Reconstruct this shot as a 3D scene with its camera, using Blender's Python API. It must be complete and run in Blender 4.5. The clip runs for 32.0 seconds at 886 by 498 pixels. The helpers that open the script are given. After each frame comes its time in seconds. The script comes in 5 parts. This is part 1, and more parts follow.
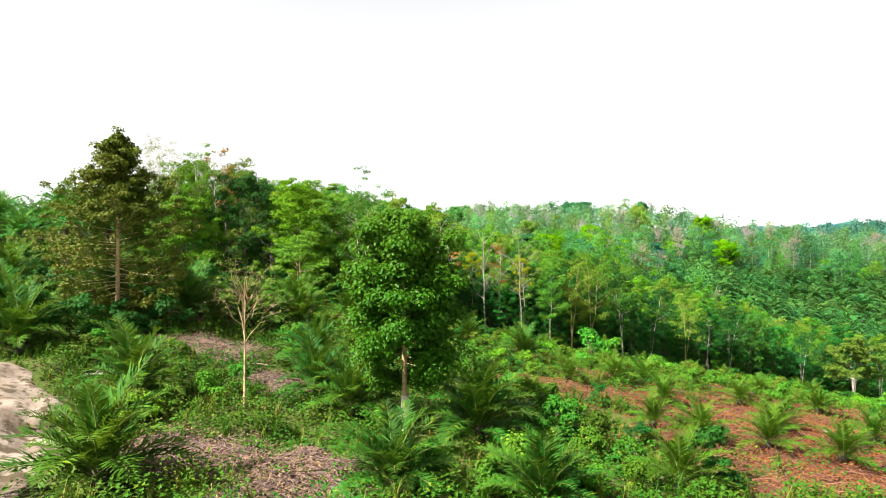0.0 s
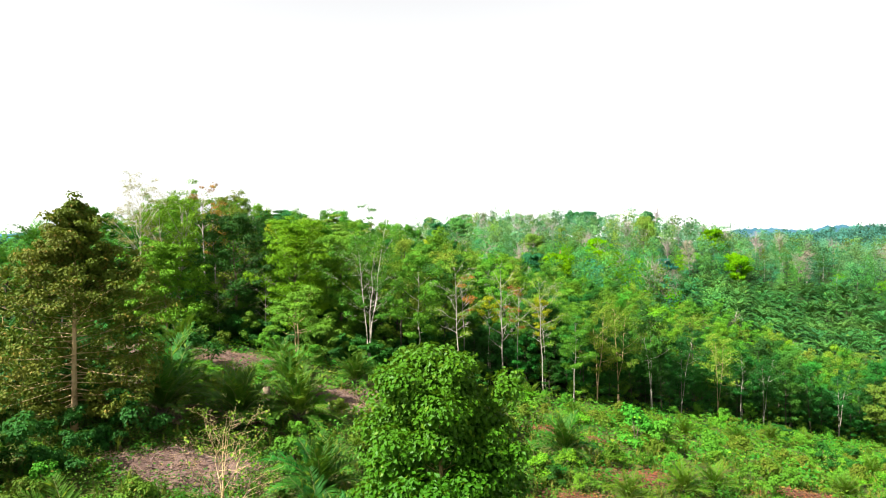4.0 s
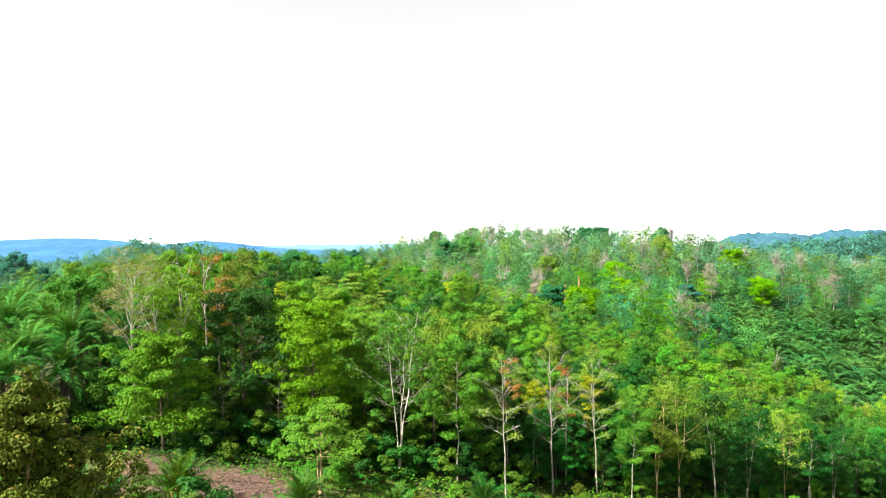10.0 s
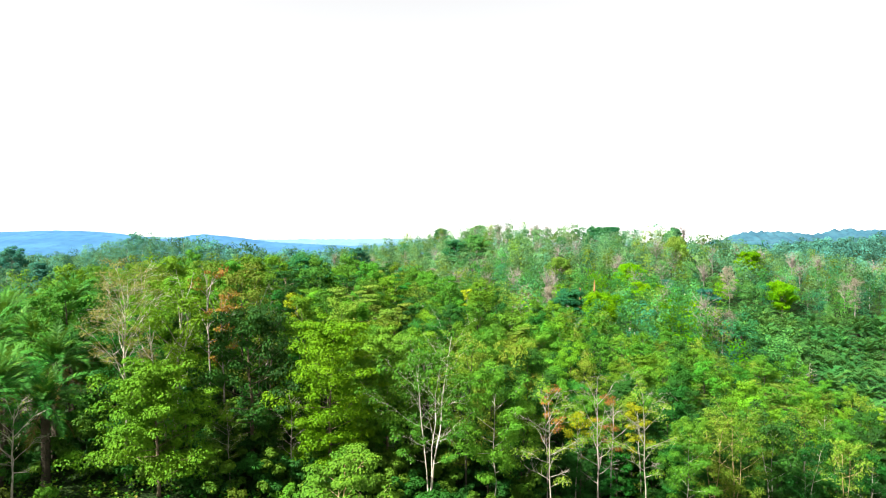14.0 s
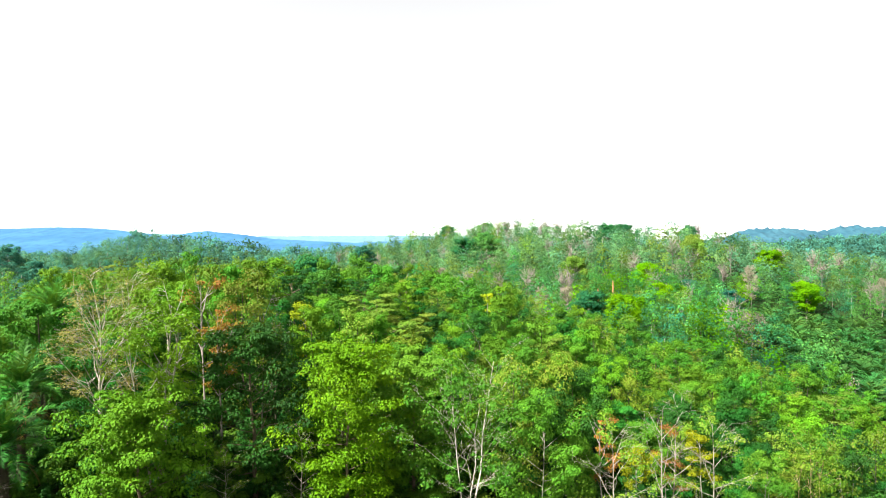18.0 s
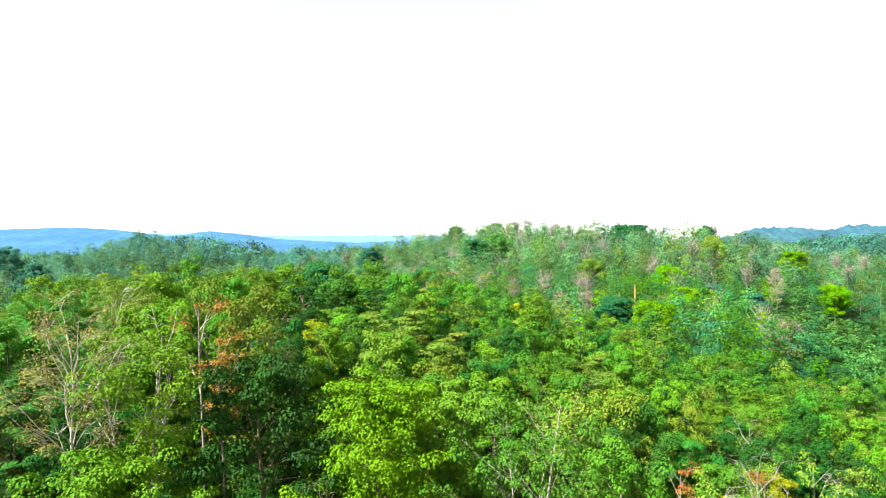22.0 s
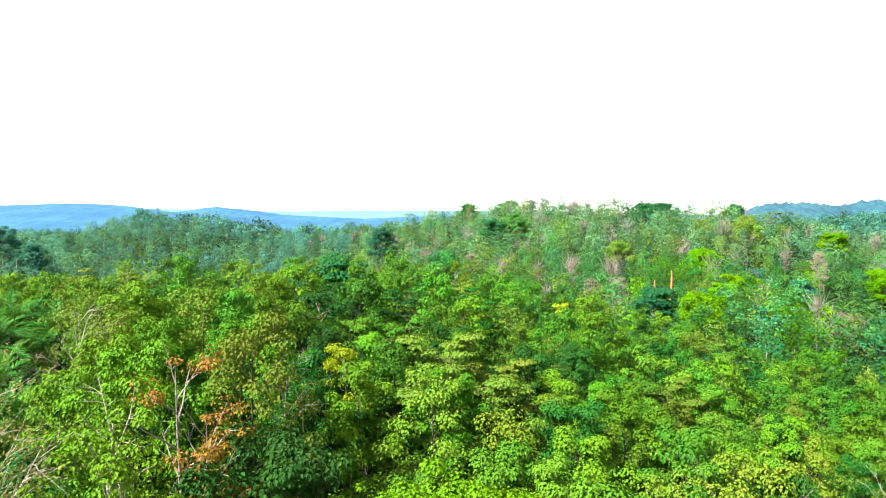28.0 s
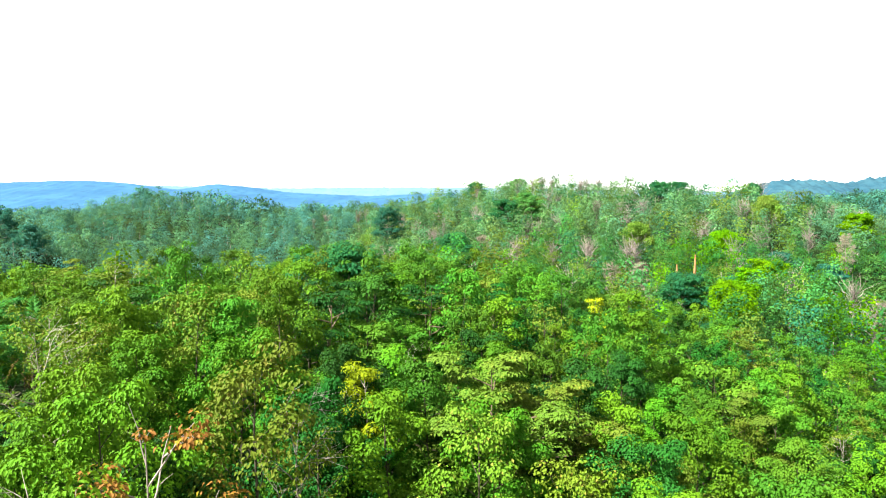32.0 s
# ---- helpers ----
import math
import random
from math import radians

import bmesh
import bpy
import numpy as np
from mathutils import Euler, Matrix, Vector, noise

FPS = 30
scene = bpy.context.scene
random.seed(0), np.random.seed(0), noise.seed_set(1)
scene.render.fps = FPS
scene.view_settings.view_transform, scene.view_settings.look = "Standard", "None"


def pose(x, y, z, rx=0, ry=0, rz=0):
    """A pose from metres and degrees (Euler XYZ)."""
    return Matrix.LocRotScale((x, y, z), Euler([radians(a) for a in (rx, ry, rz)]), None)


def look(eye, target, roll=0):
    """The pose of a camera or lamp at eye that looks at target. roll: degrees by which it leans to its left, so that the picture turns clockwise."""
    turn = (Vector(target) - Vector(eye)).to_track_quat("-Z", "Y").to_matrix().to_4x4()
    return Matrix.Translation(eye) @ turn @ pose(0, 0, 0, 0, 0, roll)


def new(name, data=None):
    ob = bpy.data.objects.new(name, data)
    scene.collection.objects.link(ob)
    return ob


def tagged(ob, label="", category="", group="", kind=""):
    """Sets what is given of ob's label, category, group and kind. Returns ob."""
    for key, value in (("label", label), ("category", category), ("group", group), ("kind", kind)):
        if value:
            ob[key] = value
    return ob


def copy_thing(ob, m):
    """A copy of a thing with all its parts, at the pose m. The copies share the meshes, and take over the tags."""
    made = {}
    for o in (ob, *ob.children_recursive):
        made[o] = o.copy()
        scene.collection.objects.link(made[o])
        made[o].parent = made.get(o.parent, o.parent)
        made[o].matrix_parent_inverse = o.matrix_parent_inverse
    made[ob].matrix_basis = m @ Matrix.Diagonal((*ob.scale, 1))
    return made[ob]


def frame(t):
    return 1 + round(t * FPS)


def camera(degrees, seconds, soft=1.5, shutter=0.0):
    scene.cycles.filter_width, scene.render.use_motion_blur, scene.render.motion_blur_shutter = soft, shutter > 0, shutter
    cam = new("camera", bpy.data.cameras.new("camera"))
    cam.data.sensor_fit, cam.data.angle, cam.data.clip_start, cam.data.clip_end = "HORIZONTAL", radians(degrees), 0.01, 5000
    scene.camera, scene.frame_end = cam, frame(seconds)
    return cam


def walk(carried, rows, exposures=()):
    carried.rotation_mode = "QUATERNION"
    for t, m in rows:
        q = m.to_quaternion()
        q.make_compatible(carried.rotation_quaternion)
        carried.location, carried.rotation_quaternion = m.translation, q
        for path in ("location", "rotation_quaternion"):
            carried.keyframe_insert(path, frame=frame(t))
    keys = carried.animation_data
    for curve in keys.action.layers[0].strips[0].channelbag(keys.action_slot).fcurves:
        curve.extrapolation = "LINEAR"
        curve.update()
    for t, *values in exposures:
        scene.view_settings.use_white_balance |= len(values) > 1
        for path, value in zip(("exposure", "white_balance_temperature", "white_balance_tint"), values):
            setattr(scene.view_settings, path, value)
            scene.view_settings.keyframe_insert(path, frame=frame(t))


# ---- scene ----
# ---- camera ----
cam = camera(69.66, 32.0, soft=1.1)
# seconds, x, y, z, heading to the left, tilt up, lean to the left
PATH = [
    (0, -0.000, 0.000, 9.000, -0.059, -0.812, -0.069),
    (0.5, -0.124, 1.207, 9.723, -0.087, -0.838, -0.075),
    (1, -0.279, 2.412, 10.440, -0.123, -0.802, -0.103),
    (1.5, -0.490, 3.613, 11.061, -0.150, -0.789, -0.128),
    (2, -0.761, 4.838, 11.737, -0.188, -0.712, -0.149),
    (2.5, -1.048, 5.977, 12.400, -0.205, -0.688, -0.162),
    (3, -1.363, 7.098, 13.121, -0.216, -0.661, -0.197),
    (3.5, -1.695, 8.189, 13.872, -0.234, -0.652, -0.225),
    (5.5, -3.190, 12.319, 16.874, -0.251, -0.598, -0.429),
    (6, -3.612, 13.214, 17.658, -0.249, -0.512, -0.418),
    (7, -4.324, 15.109, 19.185, -0.240, -0.461, -0.435),
    (8, -4.983, 17.064, 20.736, -0.240, -0.459, -0.460),
    (9, -5.698, 19.008, 22.243, -0.240, -0.449, -0.411),
    (9.5, -6.100, 20.016, 22.895, -0.232, -0.437, -0.381),
    (10, -6.531, 21.009, 23.459, -0.226, -0.454, -0.331),
    (10.5, -6.988, 21.956, 23.876, -0.239, -0.531, -0.268),
    (11, -7.428, 22.884, 24.219, -0.237, -0.577, -0.173),
    (12, -8.214, 24.857, 24.779, -0.203, -0.684, 0.048),
    (13, -9.104, 27.169, 25.126, -0.195, -0.818, 0.167),
    (14, -10.015, 29.625, 25.351, -0.176, -0.893, 0.230),
    (14.5, -10.413, 30.887, 25.449, -0.157, -0.955, 0.258),
    (16.5, -11.813, 35.909, 25.743, -0.064, -1.141, 0.227),
    (17, -12.143, 37.105, 25.840, -0.024, -1.164, 0.218),
    (18, -12.946, 39.672, 25.993, 0.044, -1.197, 0.222),
    (19, -13.865, 42.264, 26.188, 0.108, -1.241, 0.183),
    (20, -14.746, 44.718, 26.397, 0.162, -1.286, 0.135),
    (21, -15.492, 47.033, 26.566, 0.268, -1.249, 0.132),
    (22, -16.166, 49.316, 26.876, 0.367, -1.257, 0.120),
    (23, -16.956, 51.834, 27.335, 0.479, -1.223, 0.161),
    (23.5, -17.360, 53.081, 27.581, 0.523, -1.253, 0.149),
    (24, -17.729, 54.330, 27.792, 0.538, -1.429, 0.100),
    (24.5, -18.089, 55.687, 28.001, 0.575, -1.616, 0.078),
    (25, -18.419, 57.090, 28.167, 0.633, -1.892, 0.099),
    (25.5, -18.727, 58.512, 28.347, 0.688, -2.205, 0.118),
    (27.5, -20.316, 63.499, 28.770, 0.854, -3.235, 0.100),
    (28, -20.706, 64.699, 28.915, 0.884, -3.504, 0.138),
    (29, -21.401, 67.040, 29.197, 0.947, -4.002, 0.182),
    (30, -22.044, 69.244, 29.456, 1.012, -4.536, 0.165),
    (31, -22.700, 71.398, 29.701, 1.084, -5.045, 0.151),
    (32, -23.380, 73.581, 29.956, 1.134, -5.577, 0.140),
]


def aimed(x, y, z, turn, tilt, lean):
    a, b = radians(turn), radians(tilt)
    way = Vector((-math.sin(a) * math.cos(b), math.cos(a) * math.cos(b), math.sin(b)))
    eye = Vector((x, y, z))
    return look(eye, eye + way * 10, lean)


walk(cam, [(t, aimed(*rest)) for t, *rest in PATH])

# ---- world and sun ----
SUN_ELEVATION, SUN_AZIMUTH = radians(48), radians(241)  # azimuth from +y, clockwise seen from above
world = bpy.data.worlds.new("hazy_sky")
scene.world = world
world.use_nodes = True
wn, wl = world.node_tree.nodes, world.node_tree.links
wn.clear()
sky = wn.new("ShaderNodeTexSky")
sky.sky_type, sky.sun_disc = "NISHITA", False
sky.sun_elevation, sky.sun_rotation = SUN_ELEVATION, SUN_AZIMUTH
sky.air_density, sky.dust_density, sky.ozone_density, sky.altitude = 1.2, 0.0, 1.0, 0
milky = wn.new("ShaderNodeHueSaturation")
milky.inputs["Saturation"].default_value = 0.04
back = wn.new("ShaderNodeBackground")
back.inputs["Strength"].default_value = 0.054
out = wn.new("ShaderNodeOutputWorld")
wl.new(sky.outputs[0], milky.inputs["Color"])
wl.new(milky.outputs[0], back.inputs["Color"])
wl.new(back.outputs[0], out.inputs["Surface"])

sun_data = bpy.data.lights.new("sun", "SUN")
sun_data.energy, sun_data.angle, sun_data.color = 5.0, radians(0.6), (1.0, 0.955, 0.87)
sun_way = Vector((math.sin(SUN_AZIMUTH) * math.cos(SUN_ELEVATION), math.cos(SUN_AZIMUTH) * math.cos(SUN_ELEVATION), math.sin(SUN_ELEVATION)))
sun = new("sun", sun_data)
sun.matrix_world = look(sun_way * 100, (0, 0, 0))
scene.view_settings.exposure = 2.06

# ---- materials ----


def nodes_of(name):
    m = bpy.data.materials.new(name)
    m.use_nodes = True
    n, l = m.node_tree.nodes, m.node_tree.links
    n.clear()
    return m, n, l


def blend(n, l, fac, a, b, mode="MIX"):
    x = n.new("ShaderNodeMix")
    x.data_type, x.blend_type = "RGBA", mode
    for slot, v in ((0, fac), (6, a), (7, b)):
        if hasattr(v, "links"):
            l.new(v, x.inputs[slot])
        elif slot == 0:
            x.inputs[0].default_value = v
        else:
            x.inputs[slot].default_value = (*v, 1)
    return x.outputs[2]


def noise_of(n, l, scale, detail=3.0, low=0.35, high=0.65, coords=None):
    t = n.new("ShaderNodeTexNoise")
    t.inputs["Scale"].default_value, t.inputs["Detail"].default_value = scale, detail
    if coords is not None:
        l.new(coords, t.inputs["Vector"])
    r = n.new("ShaderNodeMapRange")
    r.inputs["From Min"].default_value, r.inputs["From Max"].default_value = low, high
    l.new(t.outputs["Fac"], r.inputs["Value"])
    return r.outputs["Result"]


def leaf_material(name, dark, light, odd, odd_share=0.02, through_share=0.17, rough=0.65, even=False):
    """Foliage: each leaf has a tone of its own between dark and light, a few take the odd colour, and whole crowns differ a little.
    even: for woods far off, whose crowns carry a tone each and whose leaves differ less."""
    m, n, l = nodes_of(name)
    geo, info, tex = n.new("ShaderNodeNewGeometry"), n.new("ShaderNodeObjectInfo"), n.new("ShaderNodeTexCoord")
    isle = geo.outputs["Random Per Island"]
    soft = n.new("ShaderNodeMapRange")
    soft.inputs["To Min"].default_value, soft.inputs["To Max"].default_value = (0.42, 0.58) if even else (0.36, 0.64)
    l.new(isle, soft.inputs["Value"])
    c = blend(n, l, soft.outputs[0], dark, light)
    big = noise_of(n, l, 0.11, 1.5, 0.38, 0.62, geo.outputs["Position"])
    c = blend(n, l, big, c, blend(n, l, 0.35, c, odd))
    pick = n.new("ShaderNodeMath")
    pick.operation = "FRACT"
    mul = n.new("ShaderNodeMath")
    mul.operation = "MULTIPLY"
    mul.inputs[1].default_value = 37.7
    l.new(isle, mul.inputs[0])
    l.new(mul.outputs[0], pick.inputs[0])
    less = n.new("ShaderNodeMath")
    less.operation = "LESS_THAN"
    less.inputs[1].default_value = odd_share
    l.new(pick.outputs[0], less.inputs[0])
    c = blend(n, l, less.outputs[0], c, odd)
    whole = info.outputs["Random"]
    if even:
        crown = n.new("ShaderNodeAttribute")
        crown.attribute_name = "crown_tone"
        whole = crown.outputs["Fac"]
    hue = n.new("ShaderNodeHueSaturation")
    span = n.new("ShaderNodeMapRange")
    span.inputs["To Min"].default_value, span.inputs["To Max"].default_value = (0.6, 2.05) if even else (0.85, 1.6)
    l.new(whole, span.inputs["Value"])
    l.new(span.outputs[0], hue.inputs["Value"])
    hue.inputs["Saturation"].default_value = 1.06
    tint = n.new("ShaderNodeMapRange")
    tint.inputs["To Min"].default_value, tint.inputs["To Max"].default_value = 0.488, 0.52
    turned = n.new("ShaderNodeMath")
    turned.operation = "PINGPONG"
    turned.inputs[1].default_value = 0.31
    l.new(whole, turned.inputs[0])
    triple = n.new("ShaderNodeMath")
    triple.operation = "MULTIPLY"
    triple.inputs[1].default_value = 3.2
    l.new(turned.outputs[0], triple.inputs[0])
    l.new(triple.outputs[0], tint.inputs["Value"])
    l.new(tint.outputs[0], hue.inputs["Hue"])
    l.new(c, hue.inputs["Color"])
    p = n.new("ShaderNodeBsdfPrincipled")
    p.inputs["Roughness"].default_value, p.inputs["Specular IOR Level"].default_value = rough, 0.04 if even else 0.12
    l.new(hue.outputs[0], p.inputs["Base Color"])
    tr = n.new("ShaderNodeBsdfTranslucent")
    l.new(blend(n, l, 0.35, hue.outputs[0], (0.204, 0.286, 0.014), "MIX"), tr.inputs["Color"])
    mix = n.new("ShaderNodeMixShader")
    mix.inputs[0].default_value = through_share
    l.new(p.outputs[0], mix.inputs[1])
    l.new(tr.outputs[0], mix.inputs[2])
    o = n.new("ShaderNodeOutputMaterial")
    l.new(mix.outputs[0], o.inputs["Surface"])
    return m


def rough_material(name, a, b, c, scale, fine, rough=0.9, bump=0.4, third=(0.55, 0.7)):
    """Earth, bark, wood: two tones by a coarse noise, a third by a finer one, grain by bump."""
    m, n, l = nodes_of(name)
    geo, info = n.new("ShaderNodeNewGeometry"), n.new("ShaderNodeObjectInfo")
    pos = geo.outputs["Position"]
    col = blend(n, l, noise_of(n, l, scale, 4, 0.35, 0.65, pos), a, b)
    col = blend(n, l, noise_of(n, l, fine, 3, third[0], third[1], pos), col, c)
    isle = n.new("ShaderNodeMapRange")
    isle.inputs["To Min"].default_value, isle.inputs["To Max"].default_value = 0.7, 1.25
    l.new(geo.outputs["Random Per Island"], isle.inputs["Value"])
    hue = n.new("ShaderNodeHueSaturation")
    l.new(isle.outputs[0], hue.inputs["Value"])
    l.new(col, hue.inputs["Color"])
    p = n.new("ShaderNodeBsdfPrincipled")
    p.inputs["Roughness"].default_value, p.inputs["Specular IOR Level"].default_value = rough, 0.2
    l.new(hue.outputs[0], p.inputs["Base Color"])
    bm_ = n.new("ShaderNodeBump")
    bm_.inputs["Strength"].default_value, bm_.inputs["Distance"].default_value = bump, 0.05
    t = n.new("ShaderNodeTexNoise")
    t.inputs["Scale"].default_value, t.inputs["Detail"].default_value = fine * 3, 5
    l.new(pos, t.inputs["Vector"])
    l.new(t.outputs["Fac"], bm_.inputs["Height"])
    l.new(bm_.outputs[0], p.inputs["Normal"])
    o = n.new("ShaderNodeOutputMaterial")
    l.new(p.outputs[0], o.inputs["Surface"])
    return m


LEAF = {
    "creeper": leaf_material("creeper_leaves", (0.010, 0.049, 0.006), (0.027, 0.110, 0.011), (0.083, 0.122, 0.012), 0.06),
    "mid": leaf_material("mid_green_leaves", (0.020, 0.076, 0.009), (0.054, 0.164, 0.017), (0.112, 0.202, 0.020)),
    "glossy": leaf_material("glossy_green_leaves", (0.011, 0.074, 0.006), (0.036, 0.155, 0.012), (0.075, 0.165, 0.014), 0.03, 0.24, 0.5),
    "lime": leaf_material("lime_green_leaves", (0.034, 0.110, 0.009), (0.078, 0.180, 0.015), (0.118, 0.208, 0.016)),
    "vivid": leaf_material("vivid_yellow_green_leaves", (0.055, 0.175, 0.010), (0.115, 0.275, 0.015), (0.17, 0.30, 0.015)),
    "deep": leaf_material("deep_green_leaves", (0.006, 0.031, 0.006), (0.018, 0.071, 0.011), (0.024, 0.110, 0.011)),
    "cool": leaf_material("cool_green_leaves", (0.012, 0.064, 0.011), (0.036, 0.128, 0.019), (0.05, 0.155, 0.018)),
    # Far tones from here to far_deep: distance haze mixed into leaf colour as blue.
    "teal": leaf_material("haze_tinted_green_leaves", (0.034, 0.108, 0.064), (0.060, 0.165, 0.088), (0.100, 0.190, 0.074), 0.02, 0.44, even=True),
    "moss": leaf_material("haze_paled_green_leaves", (0.052, 0.128, 0.056), (0.090, 0.190, 0.074), (0.135, 0.205, 0.072), 0.02, 0.44, even=True),
    "haze": leaf_material("haze_blue_leaves", (0.023, 0.102, 0.091), (0.049, 0.153, 0.129), (0.068, 0.170, 0.102), 0.02, 0.44, even=True),
    "far_mid": leaf_material("green_woodland_leaves", (0.018, 0.092, 0.028), (0.042, 0.170, 0.039), (0.082, 0.190, 0.023), through_share=0.44, even=True),
    "dusk": leaf_material("haze_tinted_dark_leaves", (0.008, 0.058, 0.045), (0.023, 0.099, 0.071), (0.041, 0.122, 0.068), 0.02, 0.3, even=True),
    "far_cool": leaf_material("haze_cooled_woodland_leaves", (0.026, 0.104, 0.034), (0.056, 0.172, 0.048), (0.092, 0.194, 0.037), through_share=0.44, even=True),
    "far_deep": leaf_material("deep_green_woodland_leaves", (0.011, 0.065, 0.039), (0.024, 0.122, 0.054), (0.034, 0.136, 0.030), through_share=0.44, even=True),
    "far_lime": leaf_material("bright_woodland_leaves", (0.042, 0.146, 0.010), (0.082, 0.224, 0.014), (0.136, 0.245, 0.014), through_share=0.44, even=True),
    "far_tan": leaf_material("yellowing_woodland_leaves", (0.058, 0.122, 0.020), (0.102, 0.173, 0.031), (0.150, 0.163, 0.041), through_share=0.44, even=True),
    "dun": leaf_material("thin_brownish_leaves", (0.079, 0.088, 0.021), (0.135, 0.126, 0.037), (0.158, 0.102, 0.039), 0.1),
    "olive": leaf_material("olive_brown_leaves", (0.020, 0.041, 0.005), (0.066, 0.092, 0.011), (0.107, 0.082, 0.018), 0.08),
    "tan": leaf_material("yellowing_leaves", (0.046, 0.112, 0.012), (0.100, 0.178, 0.016), (0.15, 0.155, 0.03), 0.06),
    "rust": leaf_material("rust_red_leaves", (0.150, 0.058, 0.022), (0.250, 0.102, 0.036), (0.200, 0.150, 0.021), 0.2),
    "gold": leaf_material("yellow_leaves", (0.165, 0.205, 0.012), (0.255, 0.285, 0.018), (0.19, 0.24, 0.02), 0.2),
    "palm": leaf_material("palm_leaves", (0.013, 0.071, 0.013), (0.040, 0.144, 0.022), (0.071, 0.170, 0.022)),
    "young": leaf_material("young_palm_leaves", (0.008, 0.046, 0.008), (0.028, 0.102, 0.013), (0.080, 0.125, 0.012), 0.04, 0.25, 0.6),
    "sprout": leaf_material("bright_young_palm_leaves", (0.016, 0.059, 0.006), (0.045, 0.119, 0.009), (0.086, 0.119, 0.012), 0.05, 0.3, 0.6),
    "grove": leaf_material("plantation_palm_leaves", (0.006, 0.044, 0.012), (0.032, 0.116, 0.027), (0.066, 0.126, 0.024)),
    "weed": leaf_material("weed_leaves", (0.015, 0.053, 0.005), (0.050, 0.107, 0.008), (0.107, 0.101, 0.019), 0.05),
    "gilt": leaf_material("yellow_olive_leaves", (0.048, 0.093, 0.012), (0.089, 0.140, 0.019), (0.117, 0.144, 0.022), 0.05),
    "blush": leaf_material("pinkish_withered_leaves", (0.150, 0.122, 0.100), (0.215, 0.180, 0.150), (0.15, 0.15, 0.09), 0.1, 0.1),
    "litter": leaf_material("dead_purplish_leaves", (0.110, 0.068, 0.050), (0.235, 0.150, 0.115), (0.26, 0.19, 0.09), 0.1, 0.05),
    "red_litter": leaf_material("dead_red_brown_leaves", (0.062, 0.014, 0.008), (0.135, 0.036, 0.020), (0.13, 0.075, 0.03), 0.1, 0.05),
    "straw": leaf_material("yellow_grass_blades", (0.042, 0.080, 0.010), (0.105, 0.140, 0.020), (0.150, 0.135, 0.035), 0.15, 0.25),
    "dry": leaf_material("dry_fronds", (0.109, 0.075, 0.034), (0.190, 0.129, 0.054), (0.136, 0.122, 0.020), 0.2, 0.1),
}
BARK = {
    "chalk": rough_material("whitened_bark", (0.52, 0.47, 0.40), (0.66, 0.60, 0.52), (0.34, 0.27, 0.20), 1.5, 4.0),
    "ashen": rough_material("ashen_bark", (0.34, 0.31, 0.25), (0.47, 0.43, 0.36), (0.20, 0.17, 0.13), 1.0, 3.0),
    "pale": rough_material("pale_bark", (0.25, 0.225, 0.18), (0.36, 0.33, 0.27), (0.14, 0.13, 0.095), 0.8, 2.5),
    # Trunk tone darkened in colour for the shade inside the forest.
    "shade": rough_material("shade_darkened_bark", (0.041, 0.038, 0.023), (0.068, 0.060, 0.038), (0.025, 0.030, 0.014), 0.9, 3.0),
    "brown": rough_material("brown_bark", (0.109, 0.082, 0.054), (0.177, 0.136, 0.088), (0.061, 0.054, 0.034), 0.9, 3.0),
    "tan": rough_material("tan_bark", (0.34, 0.23, 0.11), (0.44, 0.33, 0.18), (0.20, 0.15, 0.07), 0.9, 2.5),
    "pink": rough_material("grey_pink_twigs", (0.211, 0.180, 0.156), (0.286, 0.248, 0.221), (0.156, 0.133, 0.112), 0.7, 2.0),
    "rusty": rough_material("orange_dead_wood", (0.272, 0.129, 0.048), (0.354, 0.204, 0.088), (0.170, 0.088, 0.041), 0.9, 2.0),
    "dark": rough_material("dark_palm_bark", (0.041, 0.034, 0.024), (0.075, 0.061, 0.041), (0.027, 0.034, 0.014), 1.2, 4.0),
}

# ---- the lie of the land ----
NEAR_HILLS = [
    (0, 0, 60, 25.8), (-30, 80, 45, -3.8), (-60, 20, 70, 2.7), (60, 100, 60, 6.4),
    (90, 160, 60, -17.3), (0, 160, 60, 15.4), (-120, 150, 80, 21.1), (30, 40, 45, -11.4),
    (-12, 28, 25, -7.8), (20, 60, 35, 5.4), (-30, 55, 30, 4.5), (-40, 95, 30, 1.6),
    (8, 95, 30, -4.8), (45, 118, 35, -2.2), (-160, 150, 70, -4.9), (-55, 145, 30, 1.3)]
FAR_HILLS = [
    (150, 190, 80, -1.4), (60, 250, 60, -15.8), (110, 300, 55, 16.6), (0, 300, 70, 26.8),
    (120, 400, 60, 6.1), (40, 440, 60, 18.4), (-20, 490, 60, 11.9), (60, 520, 70, 14.9),
    (200, 380, 80, 25.3), (-120, 350, 110, -7.2), (-253, 557, 60, 29.0), (470, 780, 120, 26.0), (640, 720, 110, 22.0), (-247, 370, 34, 21.0), (250, 250, 120, -5.4),
    (160, 290, 50, -7.1), (-80, 560, 80, 10.4), (0, 640, 100, 2.3), (72, 214, 35, 18.8),
    (-100, 260, 60, -14.3), (-200, 330, 80, 1.7), (128, 398, 26, 5.1), (-110, 545, 45, 5.9),
    (190, 395, 45, -6.2)]


